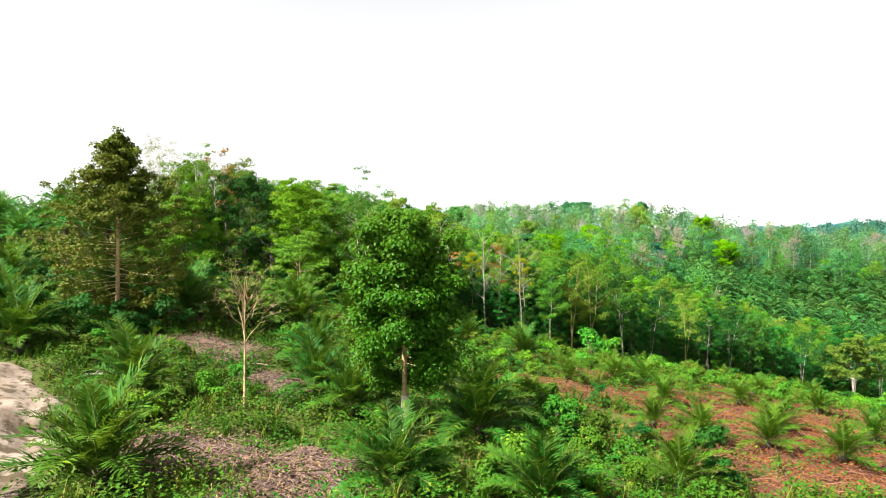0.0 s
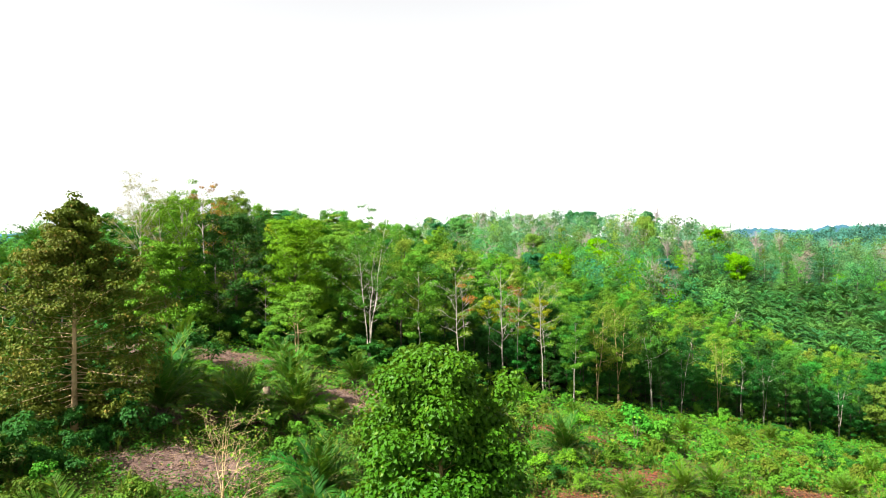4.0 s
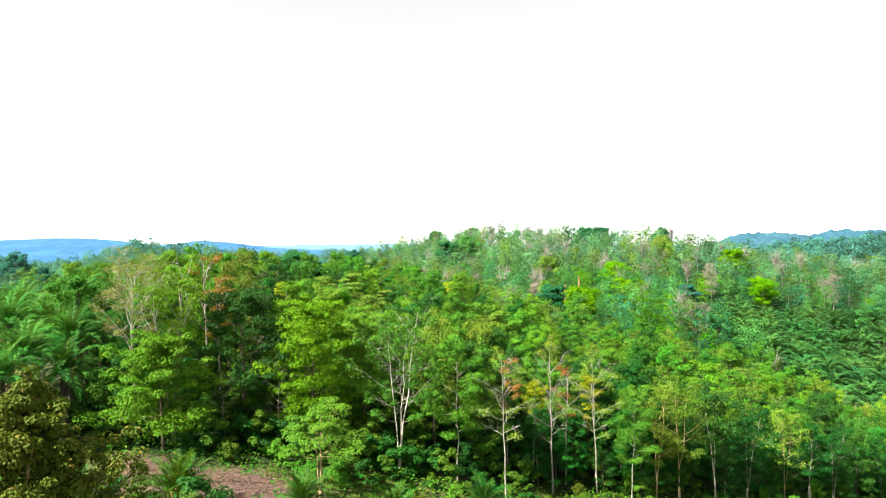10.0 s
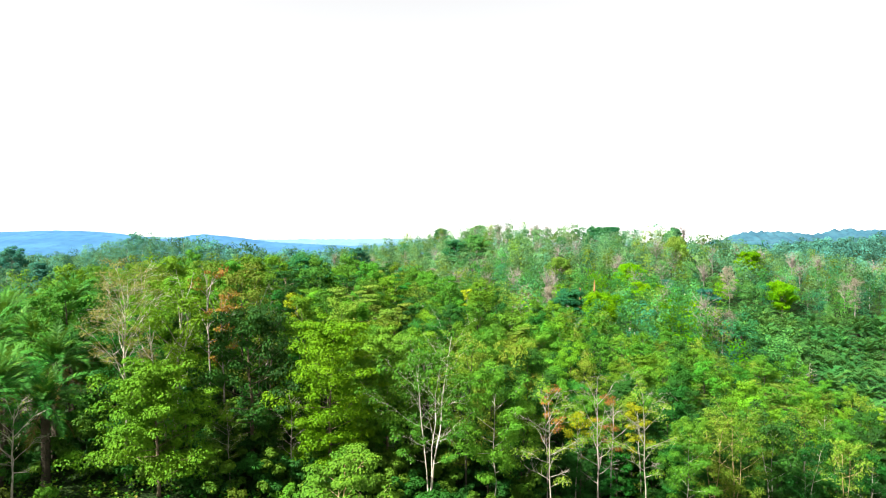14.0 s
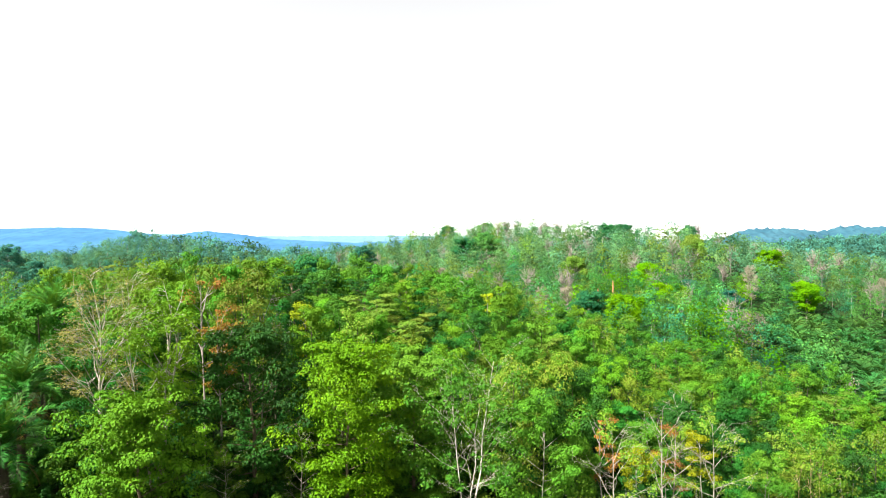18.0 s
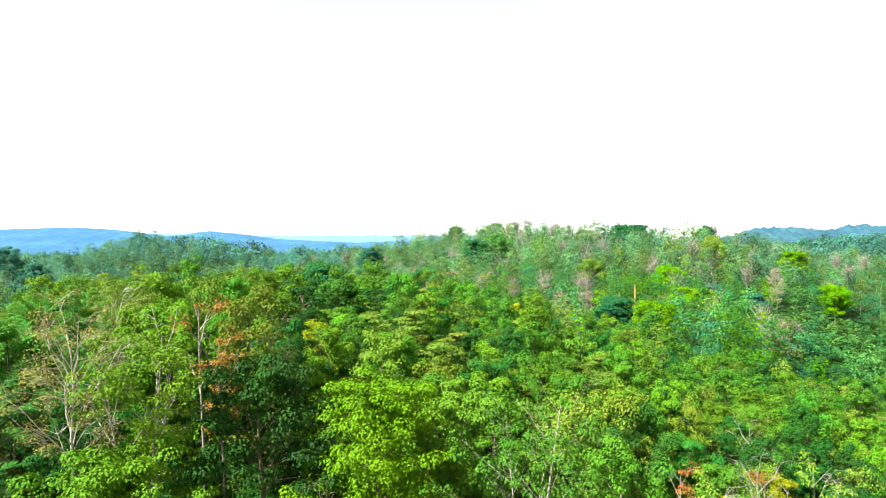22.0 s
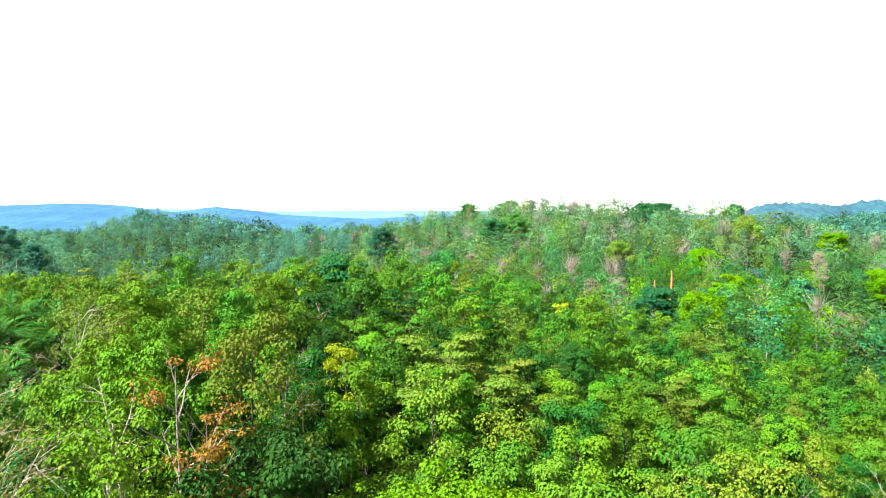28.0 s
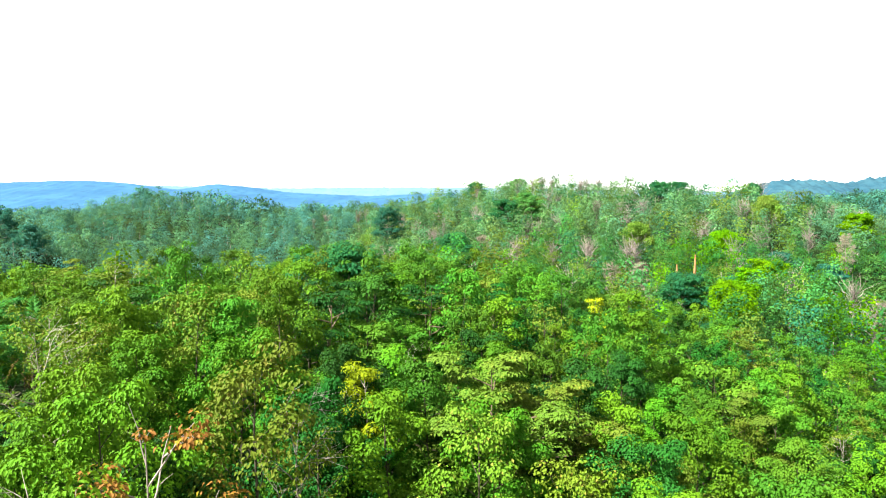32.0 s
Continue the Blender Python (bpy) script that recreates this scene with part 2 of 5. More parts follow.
def ripple(x, y, size, seed):
    """A smooth noise between about -1 and 1, from crossing waves."""
    r = np.random.default_rng(seed)
    s = 0.0
    for k in range(6):
        a, p, w = r.uniform(0, 6.28), r.uniform(0, 6.28), r.uniform(0.7, 1.6) * 6.28 / size
        s = s + np.sin((x * np.cos(a) + y * np.sin(a)) * w + p + 0.8 * np.sin((y * np.cos(a) - x * np.sin(a)) * w * 0.7 + p * 2))
    return s / 3.2


def ground_at(x, y):
    x, y = np.asarray(x, float), np.asarray(y, float)
    z = np.full(np.broadcast(x, y).shape, -18.0)
    for cx, cy, s, h in NEAR_HILLS + FAR_HILLS:
        z = z + h * np.exp(-((x - cx) ** 2 + (y - cy) ** 2) / (2 * s * s))
    z = z + 0.16 * ripple(x, y, 4.5, 3) + 0.25 * ripple(x, y, 11, 4)
    d = np.hypot(x, y - 100)
    return z + np.clip((d - 250) / 500, 0, 1) * 3.0 * ripple(x, y, 160, 5)


def edge_y(x):
    """Where the forest begins, as y over x."""
    return np.interp(x, [-200, -60, -45, -11, 0, 6, 24, 43, 79, 140, 300], [70, 66, 84, 86, 87.5, 94, 102.5, 112.5, 127, 150, 190])


# ---- mesh building ----


class Pile:
    """Vertices and quads gathered from many pieces, to become one mesh."""

    def __init__(self):
        self.v, self.f, self.n = [], [], 0

    def add(self, v, f):
        self.v.append(np.asarray(v, np.float32))
        self.f.append(np.asarray(f, np.int32) + self.n)
        self.n += len(v)

    def arrays(self):
        return np.concatenate(self.v), np.concatenate(self.f)

    def mesh(self, name, material, smooth=False, tone=None):
        v, f = self.arrays()
        return mesh_from(name, v, f, material, smooth, None if tone is None else np.full(len(v), tone))


def mesh_from(name, v, f, material, smooth=False, tones=None):
    me = bpy.data.meshes.new(name)
    k = f.shape[1]
    me.vertices.add(len(v))
    me.vertices.foreach_set("co", np.ascontiguousarray(v, np.float32).ravel())
    me.loops.add(f.size)
    me.loops.foreach_set("vertex_index", np.ascontiguousarray(f, np.int32).ravel())
    me.polygons.add(len(f))
    me.polygons.foreach_set("loop_start", np.arange(0, f.size, k, dtype=np.int32))
    me.polygons.foreach_set("use_smooth", np.full(len(f), smooth))
    if tones is not None:
        me.attributes.new("crown_tone", "FLOAT", "POINT").data.foreach_set("value", np.ascontiguousarray(tones, np.float32))
    me.update(calc_edges=True)
    me.validate()
    me.materials.append(material)
    return me


def unit(a):
    return a / np.maximum(np.linalg.norm(a, axis=-1, keepdims=True), 1e-9)


def tube(pile, path, radii, sides=5):
    """A tapered tube along a path."""
    path, radii = np.asarray(path, float), np.asarray(radii, float)
    n = len(path)
    way = unit(np.gradient(path, axis=0))
    ref = np.where(np.abs(way[:, 2:3]) > 0.9, [[1.0, 0, 0]], [[0, 0, 1.0]])
    s = unit(np.cross(way, ref))
    u = np.cross(s, way)
    a = np.arange(sides) * 2 * np.pi / sides
    ring = path[:, None] + radii[:, None, None] * (np.cos(a)[None, :, None] * s[:, None] + np.sin(a)[None, :, None] * u[:, None])
    i = np.arange(n - 1)[:, None] * sides
    j = np.arange(sides)[None]
    k = (j + 1) % sides
    pile.add(ring.reshape(-1, 3), np.stack([i + j, i + k, i + sides + k, i + sides + j], -1).reshape(-1, 4))


def leaf_quads(pile, rng, at, axis, face, size, width=0.5, fold=0.10):
    """One folded, pointed leaf at each place: axis is the way it points, face the way it looks."""
    n = len(at)
    face = unit(face)
    axis = unit(axis - face * np.sum(axis * face, -1, keepdims=True))
    side = np.cross(axis, face)
    size = np.broadcast_to(size, (n,))[:, None] * rng.uniform(0.7, 1.25, (n, 1))
    w = size * width / 2
    mid = at + axis * size * 0.45
    v = np.stack([at, mid + side * w + face * size * fold, at + axis * size - face * size * fold, mid - side * w + face * size * fold], 1)
    pile.add(v.reshape(-1, 3), np.arange(4 * n).reshape(-1, 4))


def clumps(pile, rng, tips, radius, count, size, flat=0.6, droop=0.25, width=0.7, lift=0.6, wild=0.2, fold=0.10):
    """A domed tuft of leaves about each tip, its leaves shingled outwards."""
    tips = np.asarray(tips, float)
    k = len(tips)
    if not k or not count:
        return
    way = unit(rng.normal(0, 1, (k, count, 3)))
    way[..., 2] = np.abs(way[..., 2]) * np.where(rng.random((k, count)) < 0.82, 1, -0.7)
    off = way * rng.uniform(0.45, 1.0, (k, count, 1)) ** 0.6 * [1, 1, flat]
    scale = (np.broadcast_to(radius, (k,)) * rng.uniform(0.65, 1.3, k))[:, None, None]
    at = (tips[:, None] + off * scale * 0.85).reshape(-1, 3)
    way = way.reshape(-1, 3)
    face = way * [1, 1, 0.9] + [0, 0, lift] + rng.normal(0, wild, (k * count, 3))
    axis = way * [1, 1, 0.2] + [0, 0, -droop] + rng.normal(0, 0.35, (k * count, 3))
    leaf_quads(pile, rng, at, axis, face, size, width, fold)


def part(name, data, parent, label=""):
    ob = new(name, data)
    ob.parent = parent
    if label:
        ob["label"] = label
    return ob


PROFILE = {
    "egg": lambda v: (0.6 + 0.4 * np.sin(min(1.0, v / 0.32) * np.pi / 2)) * (1 - max(0.0, v - 0.38) / 0.62 * 0.93) ** 1.1,
    "oval": lambda v: np.sin(np.pi * (0.12 + 0.80 * v)) ** 0.7,
    "cone": lambda v: 0.12 + 0.95 * (1 - v) ** 0.75 * min(1, 0.55 + 2.2 * v),
    "dome": lambda v: np.sqrt(max(0.05, 1 - (0.95 * v) ** 2)),
    "vase": lambda v: 0.35 + 0.65 * np.sin(np.pi * (0.1 + 0.75 * v)),
}


def tree_meshes(name, seed, height, trunk, first, spread, limbs, shape, bark, leaf, clump=0.9, count=16, size=0.34,
                rise=(0.2, 0.7), subs=4, stems=1, wobble=0.03, sides=6, stout=1.0, droop=0.25, flat=0.6, bare=0.0, lift=0.45, calm=0.22, twigs=0, mid_clumps=True, inner=False, open_side=None, open_to=0.3):
    """Trunk with its limbs as one mesh, the foliage as another. first: where the limbs begin, as a share of the height."""
    rng = np.random.default_rng(seed)
    wood, foliage, tips, radii = Pile(), Pile(), [], []
    def size_of(length):
        return clump * (0.5 + 0.5 * min(1.0, length / spread))

    for s in range(stems):
        lean = rng.normal(0, wobble, 2) * height + (0 if stems == 1 else 1) * np.array([math.cos(s * 2.4 + seed), math.sin(s * 2.4 + seed)]) * height * 0.09
        hs = height * (1 if s == 0 else rng.uniform(0.78, 0.95))
        u = np.linspace(0, 1, 7)
        bend = rng.normal(0, wobble * 0.5, (7, 2)) * height * (u[:, None] * (1.15 - u[:, None]))
        path = np.c_[lean * u[:, None] ** 1.3 + bend + (0 if s == 0 else 0.15) * rng.normal(0, 1, 2), u * hs - 0.35 * (u == 0)]
        thick = trunk * (1 if s == 0 else 0.75) * (1.0 - 0.86 * u) * np.where(u == 0, 1.35, 1)
        tube(wood, path, np.maximum(thick, 0.015), sides)
        here = max(4, round(limbs / stems))
        for i in range(here):
            v = (i + rng.uniform(0.1, 0.9)) / here
            at = first + (1 - first) * v * 0.97
            p0 = np.array([np.interp(at, u, path[:, k]) for k in range(3)])
            az = i * 2.4 + rng.normal(0, 0.35) + s
            if open_side is not None and v < open_to and math.cos(az - open_side) > 0.75:
                continue
            el = rise[0] + (rise[1] - rise[0]) * v + rng.normal(0, 0.12)
            length = spread * PROFILE[shape](v) * rng.uniform(0.72, 1.15)
            d = np.array([math.cos(az) * math.cos(el), math.sin(az) * math.cos(el), math.sin(el)])
            w = np.linspace(0, 1, 4)[:, None]
            limb = p0 + d * length * w + np.array([0, 0, 0.16 * length]) * w ** 2 + rng.normal(0, 0.05 * length, (4, 3)) * w
            r0 = stout * max(0.016, min(trunk * 0.42, 0.021 * length + 0.008) * (1.1 - 0.5 * v))
            tube(wood, limb, r0 * (1 - 0.8 * w[:, 0]), 4)
            full = rng.random() >= bare
            if full:
                tips.append(limb[3])
                radii.append(size_of(length))
                if inner:
                    tips += [limb[1], (limb[1] + limb[2]) / 2 + rng.normal(0, 0.12, 3) * length]
                    radii += [size_of(length)] * 2
                if mid_clumps:
                    tips.append(limb[2])
                    radii.append(size_of(length))
            for j in range(subs):
                q = rng.uniform(0.35, 0.98)
                b0 = np.array([np.interp(q, w[:, 0], limb[:, k]) for k in range(3)])
                turn = rng.choice([-1, 1]) * rng.uniform(0.5, 1.1)
                e = np.array([math.cos(az + turn), math.sin(az + turn), rng.uniform(0.0, 0.7)])
                ln = length * rng.uniform(0.22, 0.45)
                tip = b0 + unit(e) * ln
                tube(wood, [b0, (b0 + tip) / 2 + [0, 0, 0.04 * ln], tip], [r0 * 0.45, r0 * 0.3, r0 * 0.1], 3)
                for _ in range(twigs):
                    g = tip + unit(rng.normal(0, 1, 3) + e) * ln * rng.uniform(0.4, 0.9)
                    tube(wood, [tip - (tip - b0) * rng.uniform(0, 0.6), g], [r0 * 0.25, r0 * 0.08], 3)
                if full:
                    tips.append(tip)
                    radii.append(size_of(length) * 0.85)
        tips.append(path[-1] + [0, 0, 0.2])
        radii.append(clump * 0.6)
    clumps(foliage, rng, tips, np.array(radii), count, size, flat, droop, 0.7, lift, calm)
    return wood.mesh(name + "_trunk", BARK[bark], True), foliage.mesh(name + "_leaves", LEAF[leaf], tone=rng.uniform(0.5, 0.85)) if foliage.n else None


class Kind:
    """A kind of tree: built once, then copied to each of its places."""

    def __init__(self, name, label, meshes, category="tree", group="", crown="crown"):
        self.made, self.name, self.label, self.meshes, self.category, self.group, self.crown = None, name, label, meshes, category, group, crown

    def plant(self, x, y, scale=1.0, turn=0.0, label="", tall=1.0, sink=0.0):
        m = Matrix.LocRotScale((x, y, float(ground_at(x, y)) - sink), Euler((0, 0, turn)), (scale, scale, scale * tall))
        if self.made is None:
            root = new(self.name)
            root.empty_display_size = 0.5
            part("trunk", self.meshes[0], root)
            if self.meshes[1]:
                part(self.crown, self.meshes[1], root)
            tagged(root, self.label, self.category, self.group)
            root.matrix_basis = m
            self.made = root
        else:
            root = copy_thing(self.made, Matrix.Identity(4))
            root.matrix_basis = m
        if label:
            root["label"] = label
        return root


def structure(name, me, label, category):
    return tagged(new(name, me), label, category, "", "structure")


def stuff(name, me, label, category):
    return tagged(new(name, me), label, category, "", "stuff")


# ---- ground ----
axis_u = np.linspace(-1, 1, 301)
gx = 25 * np.sinh(axis_u * 5.8)
gy = 50 + 25 * np.sinh(axis_u * 5.8)
GX, GY = np.meshgrid(gx, gy)
gv = np.c_[GX.ravel(), GY.ravel(), ground_at(GX, GY).ravel()]
gi = (np.arange(300)[:, None] * 301 + np.arange(300)[None]).ravel()
gf = np.stack([gi, gi + 1, gi + 302, gi + 301], -1)


def ground_material():
    m, n, l = nodes_of("soil")
    geo = n.new("ShaderNodeNewGeometry")
    pos = geo.outputs["Position"]
    sep = n.new("ShaderNodeSeparateXYZ")
    l.new(pos, sep.inputs[0])
    c = blend(n, l, noise_of(n, l, 0.5, 4, 0.35, 0.65, pos), (0.027, 0.048, 0.008), (0.058, 0.078, 0.014))
    c = blend(n, l, noise_of(n, l, 2.2, 4, 0.5, 0.7, pos), c, (0.082, 0.065, 0.031))
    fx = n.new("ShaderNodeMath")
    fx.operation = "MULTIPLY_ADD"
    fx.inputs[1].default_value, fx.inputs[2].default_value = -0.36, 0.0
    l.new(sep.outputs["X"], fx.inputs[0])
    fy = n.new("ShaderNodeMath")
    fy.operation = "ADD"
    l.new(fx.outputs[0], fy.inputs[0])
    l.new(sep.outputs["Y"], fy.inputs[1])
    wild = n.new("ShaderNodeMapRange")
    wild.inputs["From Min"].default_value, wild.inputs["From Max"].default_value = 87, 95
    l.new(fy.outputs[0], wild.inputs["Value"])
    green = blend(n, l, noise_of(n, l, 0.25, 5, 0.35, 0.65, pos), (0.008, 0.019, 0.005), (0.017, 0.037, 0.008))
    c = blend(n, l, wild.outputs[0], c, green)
    p = n.new("ShaderNodeBsdfPrincipled")
    p.inputs["Roughness"].default_value, p.inputs["Specular IOR Level"].default_value = 0.95, 0.1
    l.new(c, p.inputs["Base Color"])
    b = n.new("ShaderNodeBump")
    b.inputs["Strength"].default_value, b.inputs["Distance"].default_value = 0.7, 0.12
    t = n.new("ShaderNodeTexNoise")
    t.inputs["Scale"].default_value, t.inputs["Detail"].default_value = 4.0, 6
    l.new(pos, t.inputs["Vector"])
    l.new(t.outputs["Fac"], b.inputs["Height"])
    l.new(b.outputs[0], p.inputs["Normal"])
    o = n.new("ShaderNodeOutputMaterial")
    l.new(p.outputs[0], o.inputs["Surface"])
    return m


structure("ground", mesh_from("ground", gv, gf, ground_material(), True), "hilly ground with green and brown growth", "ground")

# sandy track along the clearing
TRACK = [(-10, -34), (-12.2, -12), (-13.2, 6), (-14.9, 18), (-17.8, 25), (-21.2, 31), (-25.4, 36), (-34, 39.5), (-48, 41), (-70, 40)]


def track_mesh():
    pts = np.array(TRACK, float)
    s = np.linspace(0, len(pts) - 1, 130)
    c = np.c_[np.interp(s, np.arange(len(pts)), pts[:, 0]), np.interp(s, np.arange(len(pts)), pts[:, 1])]
    for _ in range(6):
        c[1:-1] = (c[:-2] + c[1:-1] * 2 + c[2:]) / 4
    way = unit(np.gradient(c, axis=0))
    side = np.c_[-way[:, 1], way[:, 0]]
    w = np.linspace(-1, 1, 21)
    half = 2.3 + 0.4 * np.sin(s * 5) + 0.3 * np.sin(s * 13)
    ragged = np.random.default_rng(17).normal(0, 0.3, (130, 2))
    g = c[:, None] + side[:, None] * (w[None, :, None] * half[:, None, None])
    g[:, 0] += side * ragged[:, :1]
    g[:, -1] += side * ragged[:, 1:]
    rut = 0.04 - 0.08 * np.exp(-((np.abs(w) - 0.45) / 0.16) ** 2) - 0.30 * np.abs(w) ** 4
    z = ground_at(g[..., 0], g[..., 1]) + 0.15 + rut[None] + 0.035 * ripple(g[..., 0], g[..., 1], 0.9, 19)
    i = (np.arange(129)[:, None] * 21 + np.arange(20)[None]).ravel()
    return mesh_from("sandy_track", np.concatenate([g, z[..., None]], -1).reshape(-1, 3), np.stack([i, i + 21, i + 22, i + 1], -1),
                     rough_material("pale_sand", (0.115, 0.082, 0.060), (0.255, 0.205, 0.165), (0.065, 0.048, 0.028), 0.55, 1.6, 0.95, 0.8, (0.50, 0.60)), True)


structure("road_track", track_mesh(), "pale sandy dirt track with wheel ruts", "dirt track")

# ---- kinds of forest tree ----
WOODS = "trees of the forest"


def forest_kinds(fine):
    """The kinds of the forest; fine ones carry many small leaves, the others fewer and larger ones."""
    k = {}

    def add(key, label, **o):
        name = o.pop("name")
        if fine:
            o["count"], o["size"] = round(o["count"] * 3.2), o["size"] * 0.60
        else:
            o["calm"] = 0.1
            o["count"], o["size"], o["subs"], o["twigs"] = max(2, round(o["count"] * 1.4)), o["size"] * 0.82, max(1, o["subs"] - 1), min(1, o.get("twigs", 0))
        k[key] = Kind(name, label, tree_meshes(name, **o), "tree", WOODS)

    for i, (leaf, label, kind_name) in enumerate((("mid", "tall slender tree with pale trunk and green leaf tufts", "rubber_tree"), ("lime", "tall slender tree with bright lime-green crown", "slender_tree"),
                                                  ("deep", "tall dense tree with deep green crown", "dense_tree"), ("cool", "tall tree with cool green crown", "forest_tree"),
                                                  ("tan", "tall thin-crowned tree with yellowing leaves", "thinning_tree"))):
        for j in range(2):
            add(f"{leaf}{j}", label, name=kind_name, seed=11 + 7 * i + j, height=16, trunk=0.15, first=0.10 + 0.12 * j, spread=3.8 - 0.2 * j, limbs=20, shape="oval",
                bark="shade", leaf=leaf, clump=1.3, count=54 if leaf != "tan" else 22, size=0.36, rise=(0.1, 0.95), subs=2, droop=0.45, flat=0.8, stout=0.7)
    for j, (leaf, bark) in enumerate((("mid", "pale"), ("tan", "tan"), ("lime", "pale"), ("deep", "pale"))):
        add(f"edge_{leaf}", "slender forest-edge tree with bare pale trunk", name="edge_tree", seed=51 + j, height=16, trunk=0.095, wobble=0.05, stems=1 + j % 2, first=0.34, spread=3.7, limbs=20, shape="oval",
            bark=bark, leaf=leaf, clump=1.2, count=44 if leaf != "tan" else 20, size=0.34, rise=(0.1, 0.95), subs=3, droop=0.45, flat=0.7, stout=0.8)
    for j, leaf in enumerate(("mid", "deep")):
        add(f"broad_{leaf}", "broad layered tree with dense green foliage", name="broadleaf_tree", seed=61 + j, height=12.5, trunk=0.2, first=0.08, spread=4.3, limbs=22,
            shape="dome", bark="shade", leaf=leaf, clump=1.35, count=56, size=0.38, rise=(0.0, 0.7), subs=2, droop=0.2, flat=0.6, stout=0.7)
    add("layer", "flat-topped tree with yellowish layered foliage", name="layered_tree", seed=71, height=13.5, trunk=0.18, first=0.45, spread=4.8, limbs=15, shape="dome",
        bark="brown", leaf="gilt", clump=1.4, count=60, size=0.34, rise=(-0.05, 0.45), subs=3, droop=0.1, flat=0.22, lift=1.2)
    add("layer_deep", "flat-topped tree with dark layered foliage", name="layered_tree", seed=73, height=13.5, trunk=0.18, first=0.45, spread=4.8, limbs=15, shape="dome",
        bark="brown", leaf="deep", clump=1.4, count=60, size=0.34, rise=(-0.05, 0.45), subs=3, droop=0.1, flat=0.25, lift=1.0)
    add("bare0", "leafless grey-pink tree with fine upright twigs", name="bare_tree", seed=81, height=14, trunk=0.10, first=0.35, spread=3.0, limbs=15, shape="vase",
        bark="pink", leaf="tan", clump=0.8, count=3, size=0.26, rise=(0.5, 1.1), subs=5, bare=0.7, twigs=3)
    add("bare1", "pale tree with mostly bare branching limbs", name="bare_tree", seed=83, height=15, trunk=0.085, first=0.4, spread=3.2, limbs=15, shape="oval",
        bark="pale", leaf="tan", clump=0.9, count=8, size=0.27, rise=(0.2, 0.9), subs=5, bare=0.45, twigs=3)
    add("rust", "tree with withered rust-red leaves", name="withered_tree", seed=91, height=15, trunk=0.12, first=0.55, spread=2.4, limbs=12, shape="oval",
        bark="pink", leaf="rust", clump=0.7, count=14, size=0.24, rise=(0.3, 1.0), subs=3, bare=0.5, droop=0.8)
    add("gold", "small tree with bright yellow leaves", name="yellow_tree", seed=93, height=15, trunk=0.12, first=0.6, spread=2.0, limbs=12, shape="oval",
        bark="pale", leaf="gold", clump=0.8, count=16, size=0.32, rise=(0.2, 0.9), subs=3)
    return k


KINDS = forest_kinds(True)
COARSE = forest_kinds(False)
taken = []  # x, y, radius of what stands already


def free(x, y, r):
    return all((x - a) ** 2 + (y - b) ** 2 > (r + c) ** 2 for a, b, c in taken)


def put(key, x, y, scale=1.0, turn=None, tall=1.0, label="", keep=1.6):
    taken.append((x, y, keep))
    return (KINDS if y < 132 and -75 < x < 25 else COARSE)[key].plant(x, y, scale, (x * 1.7 + y * 2.3) % 6.28 if turn is None else turn, label, tall)


# ---- single trees of the clearing and its edge ----


def single(name, label, x, y, turn=0.0, keep=2.0, category="tree", **o):
    taken.append((x, y, keep))
    return Kind(name, label, tree_meshes(name, **o), category).plant(x, y, 1.0, turn)


single("conical_tree", "tall conical tree with brownish olive foliage and bare lower trunk", -25.7, 50.3, keep=4, seed=201, height=15.2, trunk=0.2, first=0.10, spread=5.3,
       limbs=150, shape="egg", bark="tan", leaf="olive", clump=0.72, count=62, size=0.2, inner=True, stout=0.42, rise=(-0.25, 0.7), subs=3, droop=0.2, flat=0.75, calm=0.35, sides=8, wobble=0.008, open_side=-1.1, open_to=0.42)
leafy = single("leafy_tree", "dense glossy green broadleaf tree with forked trunk", -2.0, 33.6, keep=3, seed=203, height=10.5, trunk=0.19, first=0.24, spread=2.75,
               limbs=68, shape="oval", bark="tan", leaf="glossy", stout=0.32, clump=1.05, count=150, size=0.205, rise=(-0.35, 0.95), subs=4, droop=-0.1, flat=0.85, lift=0.35, calm=0.35, sides=8, wobble=0.012, open_side=-1.55)
base = Pile()
tube(base, [(0, 0, -0.2), (0, 0, 0.7), (0.0, 0, 2.0)], [0.29, 0.225, 0.205], 9)
part("painted_base", base.mesh("painted_base", BARK["chalk"], True), leafy, "whitish lower trunk")
single("thin_sapling", "thin pale sapling with sparse bare twigs", -11.0, 35.3, keep=1, seed=205, height=6.6, trunk=0.075, first=0.5, spread=3.1, limbs=14, stout=0.6, shape="dome",
       bark="tan", leaf="tan", clump=0.45, count=7, size=0.13, rise=(0.75, 1.25), subs=5, bare=0.3, twigs=3, sides=6, wobble=0.008)
single("bushy_tree", "round yellow-green tree on several pale stems", 79, 122, keep=5, seed=207, height=12.5, trunk=0.2, first=0.48, spread=4.6, limbs=34, shape="dome", bark="pale",
       leaf="gilt", clump=1.2, count=90, size=0.34, rise=(-0.1, 0.9), subs=2, stems=4, droop=0.2, wobble=0.012)
single("umbrella_tree", "small spreading tree with forked tan trunk", -17, 76, keep=3, seed=209, height=7.8, trunk=0.13, first=0.55, spread=3.5, limbs=18, shape="dome", bark="tan",
       leaf="mid", clump=1, count=90, size=0.2, rise=(0.15, 0.65), subs=3, stems=2, droop=0.1, flat=0.4, lift=1.0, stout=0.6)
